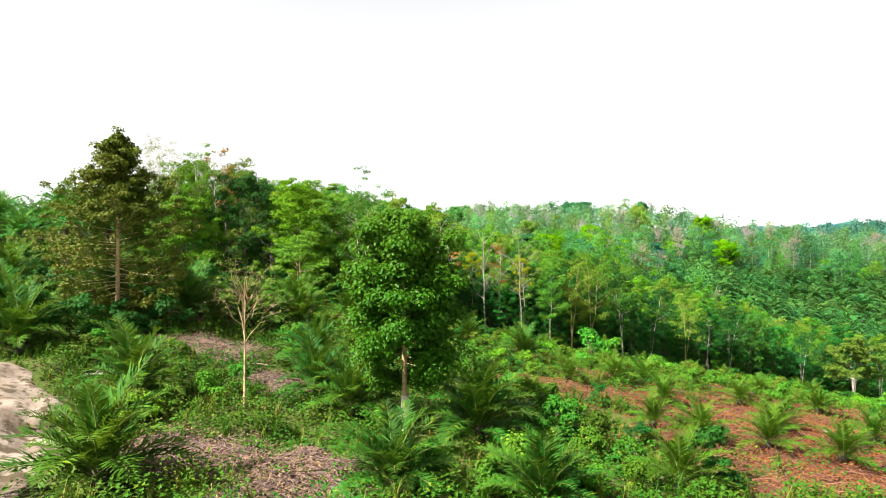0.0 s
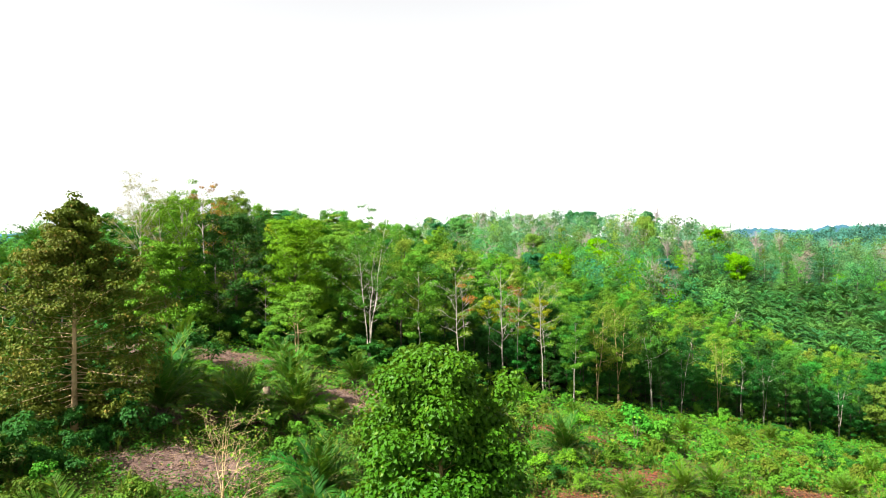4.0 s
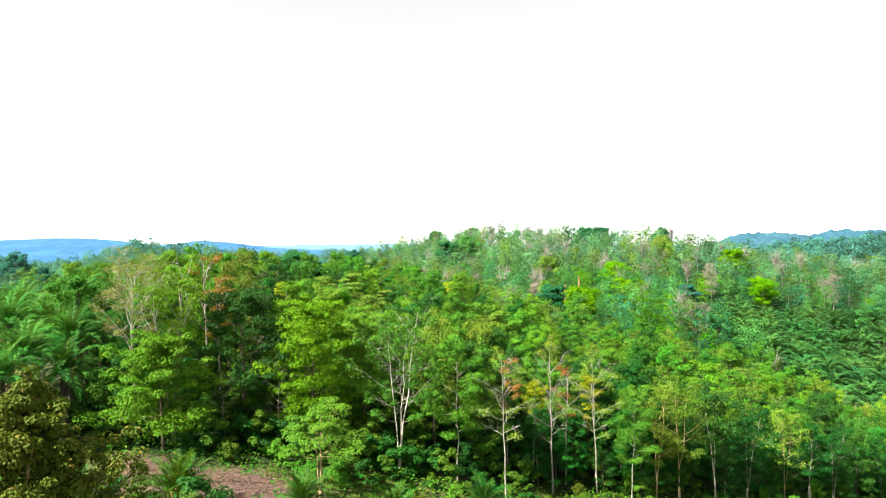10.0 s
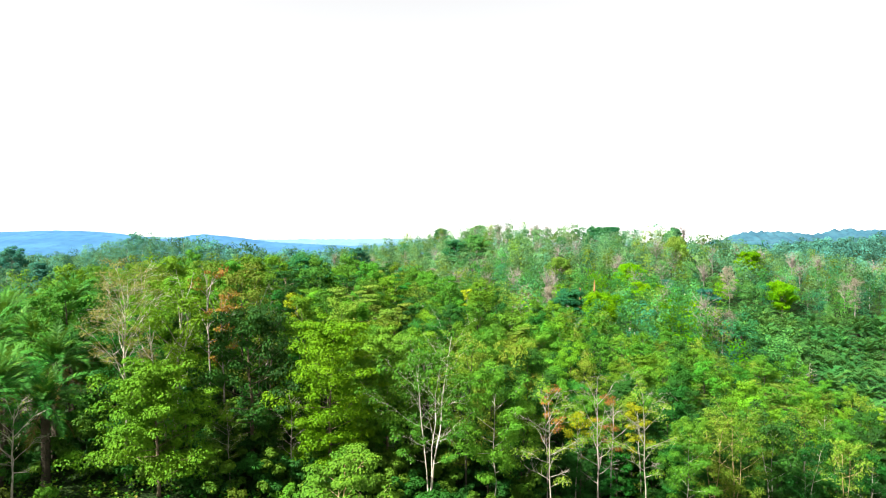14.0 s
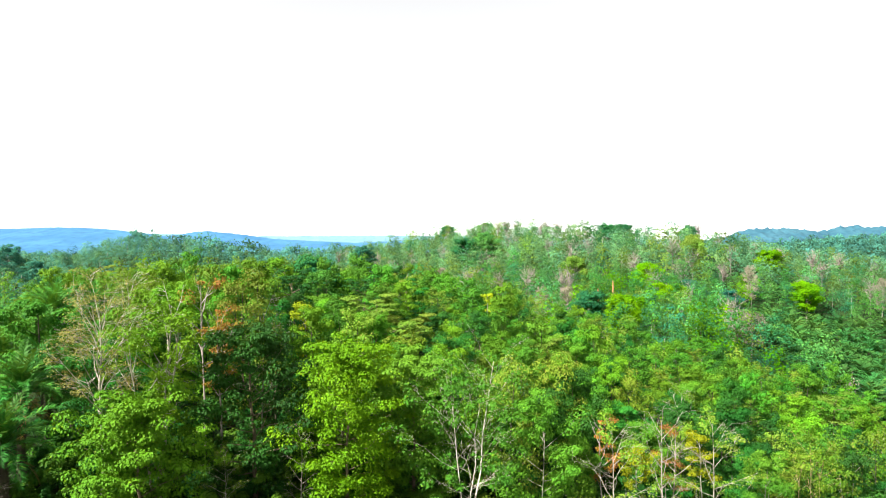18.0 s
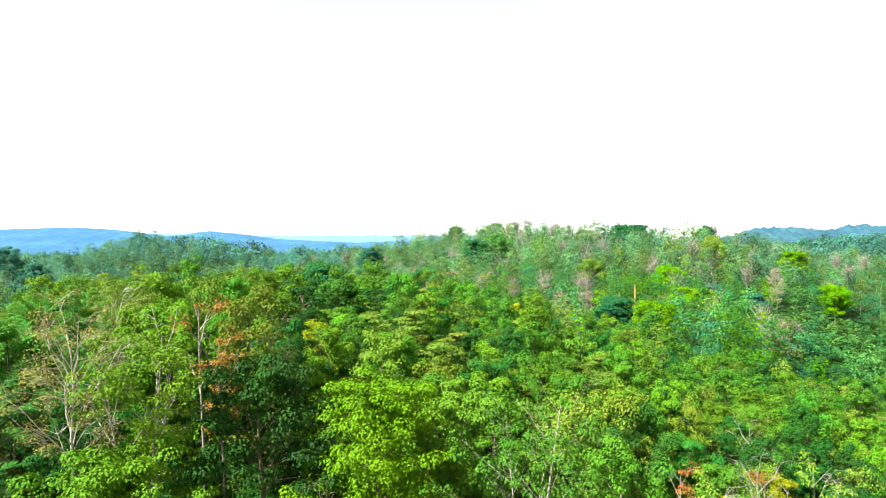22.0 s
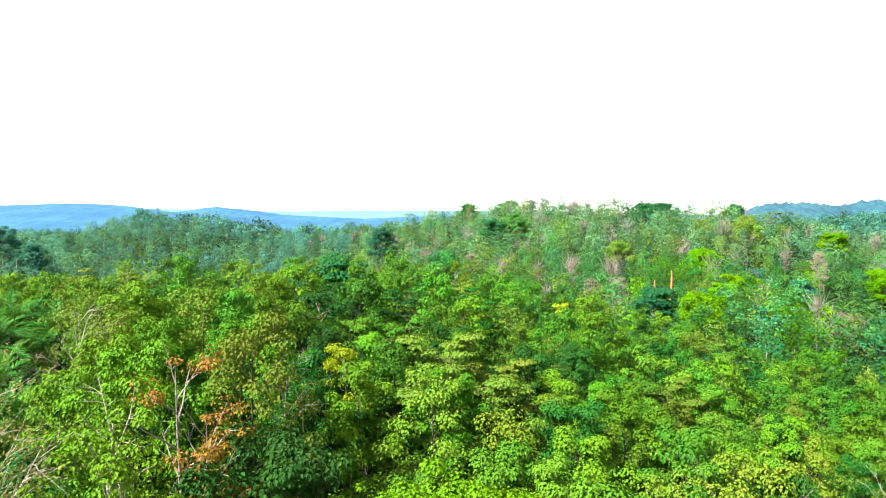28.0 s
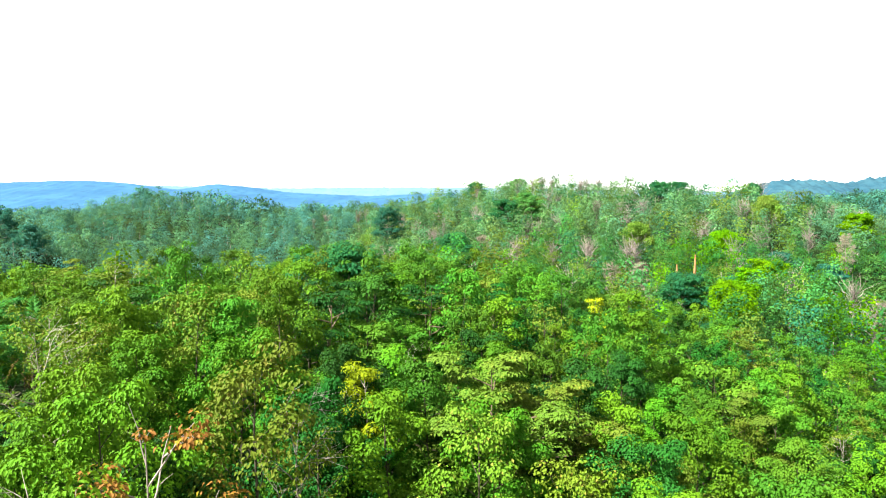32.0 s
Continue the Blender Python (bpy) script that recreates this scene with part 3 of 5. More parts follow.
single("white_tree", "tall thin-leaved tree with bare pale forked trunks", -11.0, 88.4, 3.14, keep=2.8, seed=211, height=17.3, trunk=0.10, stout=0.36, first=0.36, spread=4.4, limbs=42, shape="vase", bark="ashen",
       leaf="mid", clump=0.9, count=40, size=0.22, rise=(0.35, 1.0), subs=5, stems=3, bare=0.52, mid_clumps=False, droop=0.3, sides=7, twigs=3)
single("brown_topped_tree", "tall tree with pale stem and thin brown twiggy crown", -38.5, 87.2, keep=2, seed=213, height=16.6, trunk=0.18, first=0.5, spread=4.2, limbs=24, shape="vase", bark="pale",
       stout=0.7, leaf="dun", clump=1.1, count=40, size=0.13, rise=(0.7, 1.2), subs=5, bare=0.25, twigs=3)
single("pale_stemmed_tree", "tall tree with bundle of pale upright stems", -34.6, 87.8, keep=2, seed=215, height=17.4, trunk=0.17, first=0.42, spread=3.6, limbs=30, shape="vase", bark="pale",
       leaf="lime", clump=0.9, count=56, size=0.19, rise=(0.6, 1.1), subs=4, stems=3, bare=0.35, twigs=1)
single("bright_low_tree", "bright green layered tree before taller ones", -34.4, 84.6, keep=2, seed=217, height=11, trunk=0.15, stout=0.7, inner=True, first=0.22, spread=4.8, limbs=36, shape="dome", bark="brown",
       leaf="lime", clump=1.3, count=140, size=0.21, rise=(-0.1, 0.6), subs=2, droop=0.3, flat=0.55)
single("dark_dense_tree", "dense round dark green tree at the forest edge", -28.5, 92.5, keep=3, seed=219, height=14.5, trunk=0.24, first=0.08, spread=5.2, limbs=46, shape="oval", bark="brown",
       stout=0.6, leaf="deep", clump=1.4, count=100, size=0.27, rise=(-0.1, 0.8), subs=2)
single("yellow_green_tree", "tall tree with vivid yellow-green crown", -20.8, 91.2, keep=3, seed=221, height=15.3, trunk=0.2, first=0.12, spread=4.7, limbs=44, shape="oval", bark="brown",
       inner=True, stout=0.6, leaf="vivid", clump=1.25, count=140, size=0.21, rise=(0.0, 0.9), subs=2, droop=0.4)
single("fan_leaved_tree", "tall green tree with fanned leaf layers", -15.5, 95.5, keep=3, seed=223, height=15.6, trunk=0.22, first=0.12, spread=4.6, limbs=36, shape="oval", bark="brown",
       inner=True, stout=0.6, leaf="mid", clump=1.3, count=130, size=0.22, rise=(0.0, 0.7), subs=2, flat=0.5, droop=0.4)
single("leafless_shrub_tree", "grey leafless bush with fine pale twigs", -44.6, 80.8, keep=1.5, seed=225, height=8.0, trunk=0.10, first=0.3, spread=2.6, limbs=14, shape="vase", bark="pale",
       leaf="tan", clump=0.5, count=2, size=0.2, rise=(0.4, 1.0), subs=5, bare=0.5, twigs=4, wobble=0.05)

# pale trunks along the forest edge
# Right of x 30 most crowns are deep-leaved, their colour standing for shade.
EDGE = [(0.2, 87.4, "bare1", 1.0), (6.4, 94.7, "bare0", 1.12), (12.2, 97.5, "bare1", 1.05), (16.5, 98, "edge_mid", 0.8), (20.5, 101, "edge_tan", 0.85), (24.3, 103, "edge_tan", 1.0), (30.0, 105.5, "edge_deep", 0.95),
        (35.5, 108.5, "edge_deep", 0.8), (43.5, 113.4, "edge_tan", 0.82), (48.0, 115, "edge_deep", 0.75), (53, 117.5, "edge_deep", 0.72), (58, 119.5, "cool0", 0.75), (63.5, 121.5, "deep1", 0.7), (70, 124, "edge_deep", 0.75),
        (-4.8, 90.0, "edge_mid", 0.9), (-24.0, 89, "bare0", 0.62), (-29.0, 87, "bare1", 0.5), (-41, 93, "deep0", 0.8), (90, 130, "edge_deep", 0.75), (99, 134, "edge_deep", 0.7), (108, 138, "edge_deep", 0.75)]
for x, y, key, s in EDGE:
    put(key, x, y, s)
# trees that stand out of the canopy
for x, y, key, s in ((-33.0, 93.3, "rust", 1.28), (-31.4, 92.6, "rust", 1.11), (-31.6, 104.6, "bare0", 1.12), (1.2, 95.5, "rust", 0.92), (8.8, 99.5, "rust", 0.95), (4.5, 97.5, "gold", 0.80), (13.5, 103.5, "gold", 0.86), (-29, 116, "gold", 0.98),
                     (-4.3, 158, "gold", 1.0), (-52, 117, "bare1", 1.1), (-21.0, 115.4, "layer", 1.25), (-16.5, 117.6, "layer", 1.12), (-19.2, 144.8, "layer_deep", 1.12), (-26.7, 147, "layer_deep", 1.05), (-35.3, 132, "layer_deep", 1.15), (-54.1, 132.6, "layer_deep", 1.1),
                     (-22, 107, "tan0", 1.0), (-42.2, 117.2, "tan1", 1.08), (-33.1, 103.2, "tan0", 1.15), (-47.1, 109.1, "bare1", 1.2), (-44, 132, "layer", 1.05), (2, 135, "broad_mid", 1.2),
                     (-44, 106.5, "lime0", 0.98), (-47, 118, "lime1", 1.05), (-43, 101, "lime1", 0.9), (-27, 109.5, "lime0", 0.95), (-21, 110, "lime1", 0.95), (10.5, 136.5, "lime0", 1.0), (-6, 117, "lime1", 0.95),
                     (-31.5, 110, "deep0", 0.92), (-31, 117.5, "deep1", 0.9), (-40.5, 128, "tan0", 1.0), (-37, 112.5, "lime0", 1.0), (-12, 116.5, "lime0", 0.95), (-4.5, 108.5, "mid0", 1.0), (-51, 100, "broad_mid", 1.2), (-49, 97.5, "cool0", 0.72)):
    put(key, x, y, s)

# single crowns that stand out of the far slopes
for x, y, h, w, leaf, shape, first, name, label in (
        (-57.3, 383, 27, 6.5, "dusk", "dome", 0.5, "dark_crowned_tree", "broad dark green crown rising from distant woods"),
        (-2.5, 346, 19, 6.0, "far_deep", "dome", 0.45, "tall_ridge_tree", "tall ridge tree with bare stems and dark crown"),
        (8.5, 351, 20, 6.2, "far_cool", "dome", 0.45, "tall_ridge_tree", "tall ridge tree with bare stems and green crown"),
        (-9.7, 500, 15, 6.5, "far_deep", "dome", 0.3, "umbrella_crowned_tree", "dark umbrella-shaped tree on the hill crest"),
        (16, 482, 13.8, 6.0, "far_mid", "dome", 0.1, "crest_tree", "dark rounded tree on the hill crest"),
        (80, 402, 14.3, 7.2, "far_deep", "dome", 0.1, "crest_tree", "dark rounded tree on the hill crest"),
        (88, 398, 13.8, 5.5, "far_deep", "oval", 0.1, "crest_tree", "green rounded tree on the hill crest"),
        (120.6, 388, 13.8, 4.8, "far_deep", "dome", 0.1, "crest_tree", "dark rounded tree on the hill crest"),
        (59.6, 245, 13.5, 6.4, "far_lime", "dome", 0.4, "lime_crowned_tree", "broad bright lime-green tree on the slope"),
        (53, 241, 12.5, 4.5, "far_lime", "dome", 0.4, "lime_crowned_tree", "bright lime-green tree on the slope"),
        (126.8, 284, 13, 4.6, "far_lime", "oval", 0.3, "lime_crowned_tree", "bright lime-green tree beside the palms"),
        (33.5, 205, 15, 4.6, "far_lime", "oval", 0.3, "lime_crowned_tree", "bright lime-green tree on the slope"),
        (66.7, 290, 14, 4.8, "far_lime", "oval", 0.3, "lime_crowned_tree", "bright lime-green tree on the slope"),
        (132, 321, 14, 6.0, "far_lime", "dome", 0.4, "lime_crowned_tree", "broad bright lime-green tree on the slope"),
        (40, 295, 14, 4.5, "far_tan", "oval", 0.3, "yellowing_tree", "yellowing tree on the far slope"),
        (102, 334, 15, 5.0, "far_tan", "oval", 0.3, "yellowing_tree", "yellowing tree on the far slope"),
        (-23, 291, 15, 6.2, "far_deep", "dome", 0.35, "dark_crowned_tree", "dark layered crown on the far slope"),
        (27, 215, 14, 5.4, "far_deep", "dome", 0.35, "dark_crowned_tree", "dark layered crown on the far slope"),
        (77, 269, 14, 5.0, "dusk", "dome", 0.3, "dark_crowned_tree", "dark crown above the palm rows"),
        (87, 264, 13, 4.6, "dusk", "dome", 0.3, "dark_crowned_tree", "dark crown above the palm rows"),
        (-38, 160, 15, 6.2, "far_deep", "dome", 0.5, "flat_topped_tree", "flat-topped dark green tree above the canopy"),
        (-238, 368, 17, 8.0, "dusk", "dome", 0.3, "dark_crowned_tree", "broad dark blue-green crown in distant woods"),
        (-221, 364, 15, 7.0, "dusk", "dome", 0.3, "dark_crowned_tree", "broad dark blue-green crown in distant woods"),
        (-254, 372, 17, 8.0, "dusk", "dome", 0.3, "dark_crowned_tree", "broad dark blue-green crown in distant woods")):
    single(name, label, x, y, keep=w * 0.6, seed=900 + int(abs(x) + y), height=h, trunk=0.3, first=first, spread=w, limbs=34, shape=shape, bark="pale", leaf=leaf,
           clump=w * (0.34 if shape == "dome" else 0.42), count=84, size=0.5, rise=(0.0, 0.8), subs=3, stems=2 if "stems" in label else 1, flat=0.6 if shape == "dome" else 0.9, droop=0.15, stout=1.2)

# leafless trees that stand out of the slopes beyond
for i, (x, y, h, w) in enumerate(((71.8, 214, 11, 4.2), (106.6, 286, 17, 3.4), (160.7, 291, 17, 3.6), (28, 250, 13, 2.8), (19, 246, 13, 3.2), (-14, 300, 12, 3.0), (225, 330, 15, 4.0))):
    single("bare_tree", "leafless grey-pink tree rising from the woods", x, y, keep=4.5, seed=240 + i, height=h, trunk=0.2, first=0.28, spread=w, limbs=34, shape="oval", bark="pink",
           leaf="blush", clump=1.2, count=16, size=0.24, rise=(0.5, 1.15), subs=6, twigs=4, stout=0.75)
    taken.append((x * 0.98, y - 7, 3.5))
taken += [(38.5, 252, 4), (44, 252, 4), (41, 245, 5), (40, 237, 4)]

taken += [(-44.2, 84.6, 3.0), (-47.5, 91.5, 3.0)]
taken.append((-30.5, 101.5, 3.6))  # a dark gap among the crowns

# ---- forest near the camera's way ----
rng = np.random.default_rng(7)
SPECIES = ["mid0", "mid1", "lime0", "lime1", "deep0", "deep1", "cool0", "cool1", "tan0", "tan1", "broad_mid", "broad_deep", "layer", "bare1", "bare0"]
WEIGHT = np.array([19, 18, 11, 11, 7, 7, 1, 1, 8, 8, 8, 4, 4, 3, 1], float)
WEIGHT /= WEIGHT.sum()


def palm_grove(x, y):
    """Whether oil palms stand here in place of the wood."""
    right = (y < 284 - 0.10 * (x - 75)) & (y > 165 + 0.1 * (x - 60)) & (x > 74 + 0.18 * np.abs(y - 225))
    left = (x < -46 - 0.36 * np.maximum(0, y - 86)) & (y < 146) & (x > -150)
    return right | left


for gy_ in np.arange(84, 178, 5.1):
    for gx_ in np.arange(-105, 125, 5.1):
        x, y = gx_ + rng.uniform(-1.9, 1.9), gy_ + rng.uniform(-1.9, 1.9)
        if y < edge_y(x) + 2.0 or abs(x + 8) > 25 + (y + 10) * 0.62 or palm_grove(x, y) or not free(x, y, 1.2):
            continue
        s = min(1.0, rng.uniform(0.66, 1.12)) * (0.94 if x > 0 else 1.0)
        key = rng.choice(SPECIES, p=WEIGHT)
        # First rows behind the right edge: mostly deep and cool leaves imitate its shade.
        if x > 8 and y < edge_y(x) + 13:
            key = rng.choice(["deep0", "deep1", "cool0", "cool1", "mid1", "broad_deep", "tan0"])
        if key.startswith("broad") or key == "layer":
            s *= 1.12
        (KINDS if y < 132 and -75 < x < 25 else COARSE)[key].plant(x, y, s, rng.uniform(0, 6.28), "", rng.uniform(0.9, 1.08))

# low leafy trees in the shade of the forest's edge
for x in np.arange(-44, 112, 2.6):
    for k in range(4):
        xx, yy = x + rng.uniform(-1, 1), float(edge_y(x)) + 2.2 + 3.4 * k + rng.uniform(-1.2, 1.2)
        if free(xx, yy, 0.0) and (x > 4 and rng.random() < 0.8 or k > 1 and rng.random() < 0.6):
            # Deep kinds only: dark leaf colour deepens the understorey's shade.
            key = rng.choice(["broad_deep", "broad_deep", "deep0", "deep1"])
            (KINDS if x < 10 and k < 1 else COARSE)[key].plant(xx, yy, rng.uniform(0.42, 0.68) * (0.85 if key[:5] != "broad" else 1), rng.uniform(0, 6.28), "", rng.uniform(0.9, 1.1))

# leafless trees on the crest (x, y, height of the top) and on the slopes
CREST = [(54.6, 456, 37), (50, 452, 36), (60, 450, 37), (67, 419, 30), (73, 421, 29), (30, 474, 38), (36, 470, 37), (24, 470, 37), (133, 405, 37), (127, 402, 36), (151, 352, 21), (168, 352, 20), (140, 354, 23), (180, 350, 19)]
FANS = [(-33, 369), (-29, 371), (-83, 499), (-88, 497), (-120, 506), (-112, 508), (23, 395), (31, 276), (35, 279), (17, 268), (-3, 284), (103, 303), (3, 227), (69, 312), (66, 305), (20, 282), (27, 250), (70, 223), (45, 330), (10, 330), (-45, 420), (60, 360), (95, 340), (84, 300)]
taken += [(x, y - 5, 4.5) for x, y, top in CREST] + [(x, y - 4, 2.5) for x, y in FANS]

# ---- woods further off, one mesh for each tone of leaf ----


def far_shape(seed, n, tall, wide, leaf):
    """A far crown: a few leafy domes piled on one another."""
    r = np.random.default_rng(seed)
    k = max(5, min(12, n // 20))
    v = (np.arange(k) + r.random(k)) / k
    a = np.arange(k) * 2.4 + r.normal(0, 0.4, k)
    rad = wide * 0.62 * np.sqrt(np.clip(1.08 - v ** 2, 0, 1)) * r.uniform(0.55, 1.1, k)
    c = np.c_[np.cos(a) * rad, np.sin(a) * rad, tall * (0.12 + 0.80 * v ** 0.8)]
    p = Pile()
    clumps(p, r, c, wide * 0.55, n // k, leaf, 0.8, 0.25, 0.85, 0.35, 0.22, 0.05)
    return p.arrays()


def scatter_far(name, label, places, shapes, material):
    """places: x, y, size, turn, tall."""
    pile, tones = Pile(), []
    places = np.asarray(places, float)
    tone = np.random.default_rng(len(places)).random(len(places))
    z = ground_at(places[:, 0], places[:, 1])
    pick = np.arange(len(places)) % len(shapes)
    for i, (v, f) in enumerate(shapes):
        q = places[pick == i]
        if not len(q):
            continue
        zz = z[pick == i]
        c, s = np.cos(q[:, 3])[:, None], np.sin(q[:, 3])[:, None]
        X = (v[None, :, 0] * c - v[None, :, 1] * s) * q[:, 2:3] + q[:, :1]
        Y = (v[None, :, 0] * s + v[None, :, 1] * c) * q[:, 2:3] + q[:, 1:2]
        Z = v[None, :, 2] * q[:, 2:3] * q[:, 4:5] + zz[:, None]
        w = np.stack([X, Y, Z], -1).reshape(-1, 3)
        g = (f[None] + (np.arange(len(q)) * len(v))[:, None, None]).reshape(-1, 4)
        pile.add(w, g)
        tones.append(np.repeat(tone[pick == i], len(v)))
    v, f = pile.arrays()
    return stuff(name, mesh_from(name, v, f, material, False, np.concatenate(tones)), label, "woods")


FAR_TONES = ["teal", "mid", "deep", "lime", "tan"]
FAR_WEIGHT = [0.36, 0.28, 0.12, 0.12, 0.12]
# Bands further off take bluer leaf colours, standing in for haze.
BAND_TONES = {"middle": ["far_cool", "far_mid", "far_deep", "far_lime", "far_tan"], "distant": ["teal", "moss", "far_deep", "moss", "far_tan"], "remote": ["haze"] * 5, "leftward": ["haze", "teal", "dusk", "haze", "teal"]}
bands = {"middle": [[] for _ in FAR_TONES], "distant": [[] for _ in FAR_TONES], "remote": [[] for _ in FAR_TONES], "leftward": [[] for _ in FAR_TONES]}
trunks = Pile()
bare_places = []


def sow(band, xs, ys, gap, spread, test):
    for b in np.arange(ys[0], ys[1], gap):
        for a in np.arange(xs[0], xs[1], gap):
            x, y = a + rng.uniform(-0.4, 0.4) * gap, b + rng.uniform(-0.4, 0.4) * gap
            if abs(x + 12) > 30 + (y - 30) * spread or not test(x, y) or not free(x, y, 0.5):
                continue
            lay = ripple(np.array(x), np.array(y), 45, 21) * 0.35
            w = np.array(FAR_WEIGHT) * np.exp([lay, -lay, lay * 1.5, -lay * 1.5, -lay * 2])
            i = rng.choice(5, p=w / w.sum())
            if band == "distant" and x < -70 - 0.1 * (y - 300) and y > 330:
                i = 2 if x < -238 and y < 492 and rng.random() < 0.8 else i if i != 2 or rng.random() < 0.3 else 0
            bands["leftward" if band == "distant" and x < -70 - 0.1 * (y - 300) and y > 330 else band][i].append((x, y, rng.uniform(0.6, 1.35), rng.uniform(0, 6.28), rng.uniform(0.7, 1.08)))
            if band != "remote" and rng.random() < 0.14:
                z = float(ground_at(x, y))
                h = rng.uniform(9, 13)
                tube(trunks, [(x, y, z - 0.3), (x + rng.normal(0, 0.5), y + rng.normal(0, 0.5), z + h)], [0.13, 0.06], 3)
            elif band != "remote" and rng.random() < 0.05 and x > -60:
                bare_places.append((x, y))


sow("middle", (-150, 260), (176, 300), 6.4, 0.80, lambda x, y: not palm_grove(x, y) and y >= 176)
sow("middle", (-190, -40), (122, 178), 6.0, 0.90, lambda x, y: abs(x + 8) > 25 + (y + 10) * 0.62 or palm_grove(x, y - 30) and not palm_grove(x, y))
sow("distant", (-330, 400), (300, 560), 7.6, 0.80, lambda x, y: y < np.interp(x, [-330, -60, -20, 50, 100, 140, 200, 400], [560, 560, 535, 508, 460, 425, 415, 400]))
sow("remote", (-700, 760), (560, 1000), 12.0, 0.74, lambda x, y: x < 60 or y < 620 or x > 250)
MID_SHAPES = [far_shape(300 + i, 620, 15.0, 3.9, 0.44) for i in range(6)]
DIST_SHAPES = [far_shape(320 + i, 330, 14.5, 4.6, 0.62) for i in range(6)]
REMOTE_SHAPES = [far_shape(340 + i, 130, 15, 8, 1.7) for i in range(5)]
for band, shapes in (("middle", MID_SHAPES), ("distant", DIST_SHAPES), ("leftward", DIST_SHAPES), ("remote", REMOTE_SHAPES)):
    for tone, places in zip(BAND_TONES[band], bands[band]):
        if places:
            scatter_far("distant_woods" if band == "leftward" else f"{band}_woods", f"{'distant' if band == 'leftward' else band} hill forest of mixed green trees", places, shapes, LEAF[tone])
stuff("distant_trunks", trunks.mesh("distant_trunks", BARK["pale"], True), "thin pale trunks among the distant woods", "tree trunks")

# leafless grey-pink trees among the distant woods
twig_pile, blush_pile = Pile(), Pile()
for x, y, top in [(x, y, None) for x, y in bare_places + FANS] + CREST:
    z, h = float(ground_at(x, y)), rng.uniform(13, 18)
    if top is not None:
        h = max(11.0, top - z)
    tube(twig_pile, [(x, y, z - 0.3), (x, y, z + h * 0.6)], [0.25, 0.18], 3)
    for _ in range(96 if top is not None else 70):
        a, e = rng.uniform(0, 6.28), rng.uniform(0.6, 1.4)
        p = np.array([x, y, z + h * rng.uniform(0.35, 0.7)])
        q = p + np.array([math.cos(a) * math.cos(e), math.sin(a) * math.cos(e), math.sin(e)]) * h * rng.uniform(0.14, 0.42)
        tube(twig_pile, [p, (p + q) / 2 + rng.normal(0, 0.45, 3), q], [0.08, 0.06, 0.03], 3)
    clumps(blush_pile, rng, [(x + rng.normal(0, 1.5), y + rng.normal(0, 1.5), z + h * rng.uniform(0.6, 0.95)) for _ in range(7 if top is None else 18)], 1.9, 10, 0.36, 0.8, 0.3, 0.5)
stuff("distant_bare_trees", twig_pile.mesh("distant_bare_trees", BARK["pink"]), "leafless grey-pink trees in distant woods", "bare trees")

stuff("distant_withered_leaves", blush_pile.mesh("distant_withered_leaves", LEAF["blush"]), "thin pinkish withered leaves on distant trees", "withered leaves")

# the two orange dead trunks
for dx, h in ((0, 13), (5.0, 16.5)):
    p = Pile()
    tube(p, [(0, 0, -0.4), (0.1, 0, h * 0.5), (0.25, 0.1, h * 0.85), (0.2, 0.1, h)], [0.45, 0.38, 0.32, 0.15], 7)
    tube(p, [(0.1, 0, h * 0.6), (0.9, 0.2, h * 0.78)], [0.2, 0.08], 4)
    ob = tagged(new("dead_trunk", p.mesh("dead_trunk", BARK["rusty"], True)), "tall broken orange-brown dead trunk", "dead tree", "dead trunks")
    ob.location = (38.5 + dx, 252, float(ground_at(38.5 + dx, 252)))

# ---- far hills behind everything, haze put into their blue colour ----


def hill_chain(name, label, y, x0, x1, base, heights, seed, rough, tone, depth=400):
    """A long ridge with a wooded, uneven crest."""
    xs = np.linspace(x0, x1, 420)
    s = np.linspace(0, 1, len(heights))
    top = np.interp((xs - x0) / (x1 - x0), s, heights)
    for _ in range(30):
        top[1:-1] = (top[:-2] + 2 * top[1:-1] + top[2:]) / 4
    r = np.random.default_rng(seed)
    bumps = r.normal(0, 1.0, len(xs))
    bumps[1:-1] = (bumps[:-2] + bumps[1:-1] * 2 + bumps[2:]) / 4
    top = top + rough * (ripple(xs, xs * 0, 60, seed) * 0.5 + 0.4 * bumps)
    rows = [(u, (1 + u) ** 0.8) for u in np.linspace(-1, 0, 26)] + [(0.8, 0.3)]
    v, n = [], len(xs)
    for off, k in rows:
        d = y + off * depth + ripple(xs, xs * 0 + off * depth, 30, seed + 2) * 4
        wooded = rough * (0.8 * ripple(xs, d, 42, seed + 3) + 0.6 * ripple(xs, d, 19, seed + 4)) * (0 if k == 0 else 1)
        v.append(np.c_[xs, d, base + (top - base) * k + wooded])
    v = np.concatenate(v)
    i = (np.arange(len(rows) - 1)[:, None] * n + np.arange(n - 1)[None]).ravel()
    return structure(name, mesh_from(name, v, np.stack([i, i + 1, i + n + 1, i + n], -1), tone, True), label, "hills")


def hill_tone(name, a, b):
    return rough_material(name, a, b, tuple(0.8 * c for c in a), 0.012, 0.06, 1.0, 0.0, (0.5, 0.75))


# Distance haze is painted into these three hill tones.
BLUE = hill_tone("haze_painted_blue_woods", (0.019, 0.080, 0.165), (0.029, 0.104, 0.192))
SLATE = hill_tone("haze_painted_slate_woods", (0.012, 0.052, 0.080), (0.026, 0.080, 0.108))
PALE = hill_tone("haze_painted_pale_woods", (0.075, 0.150, 0.211), (0.088, 0.163, 0.224))
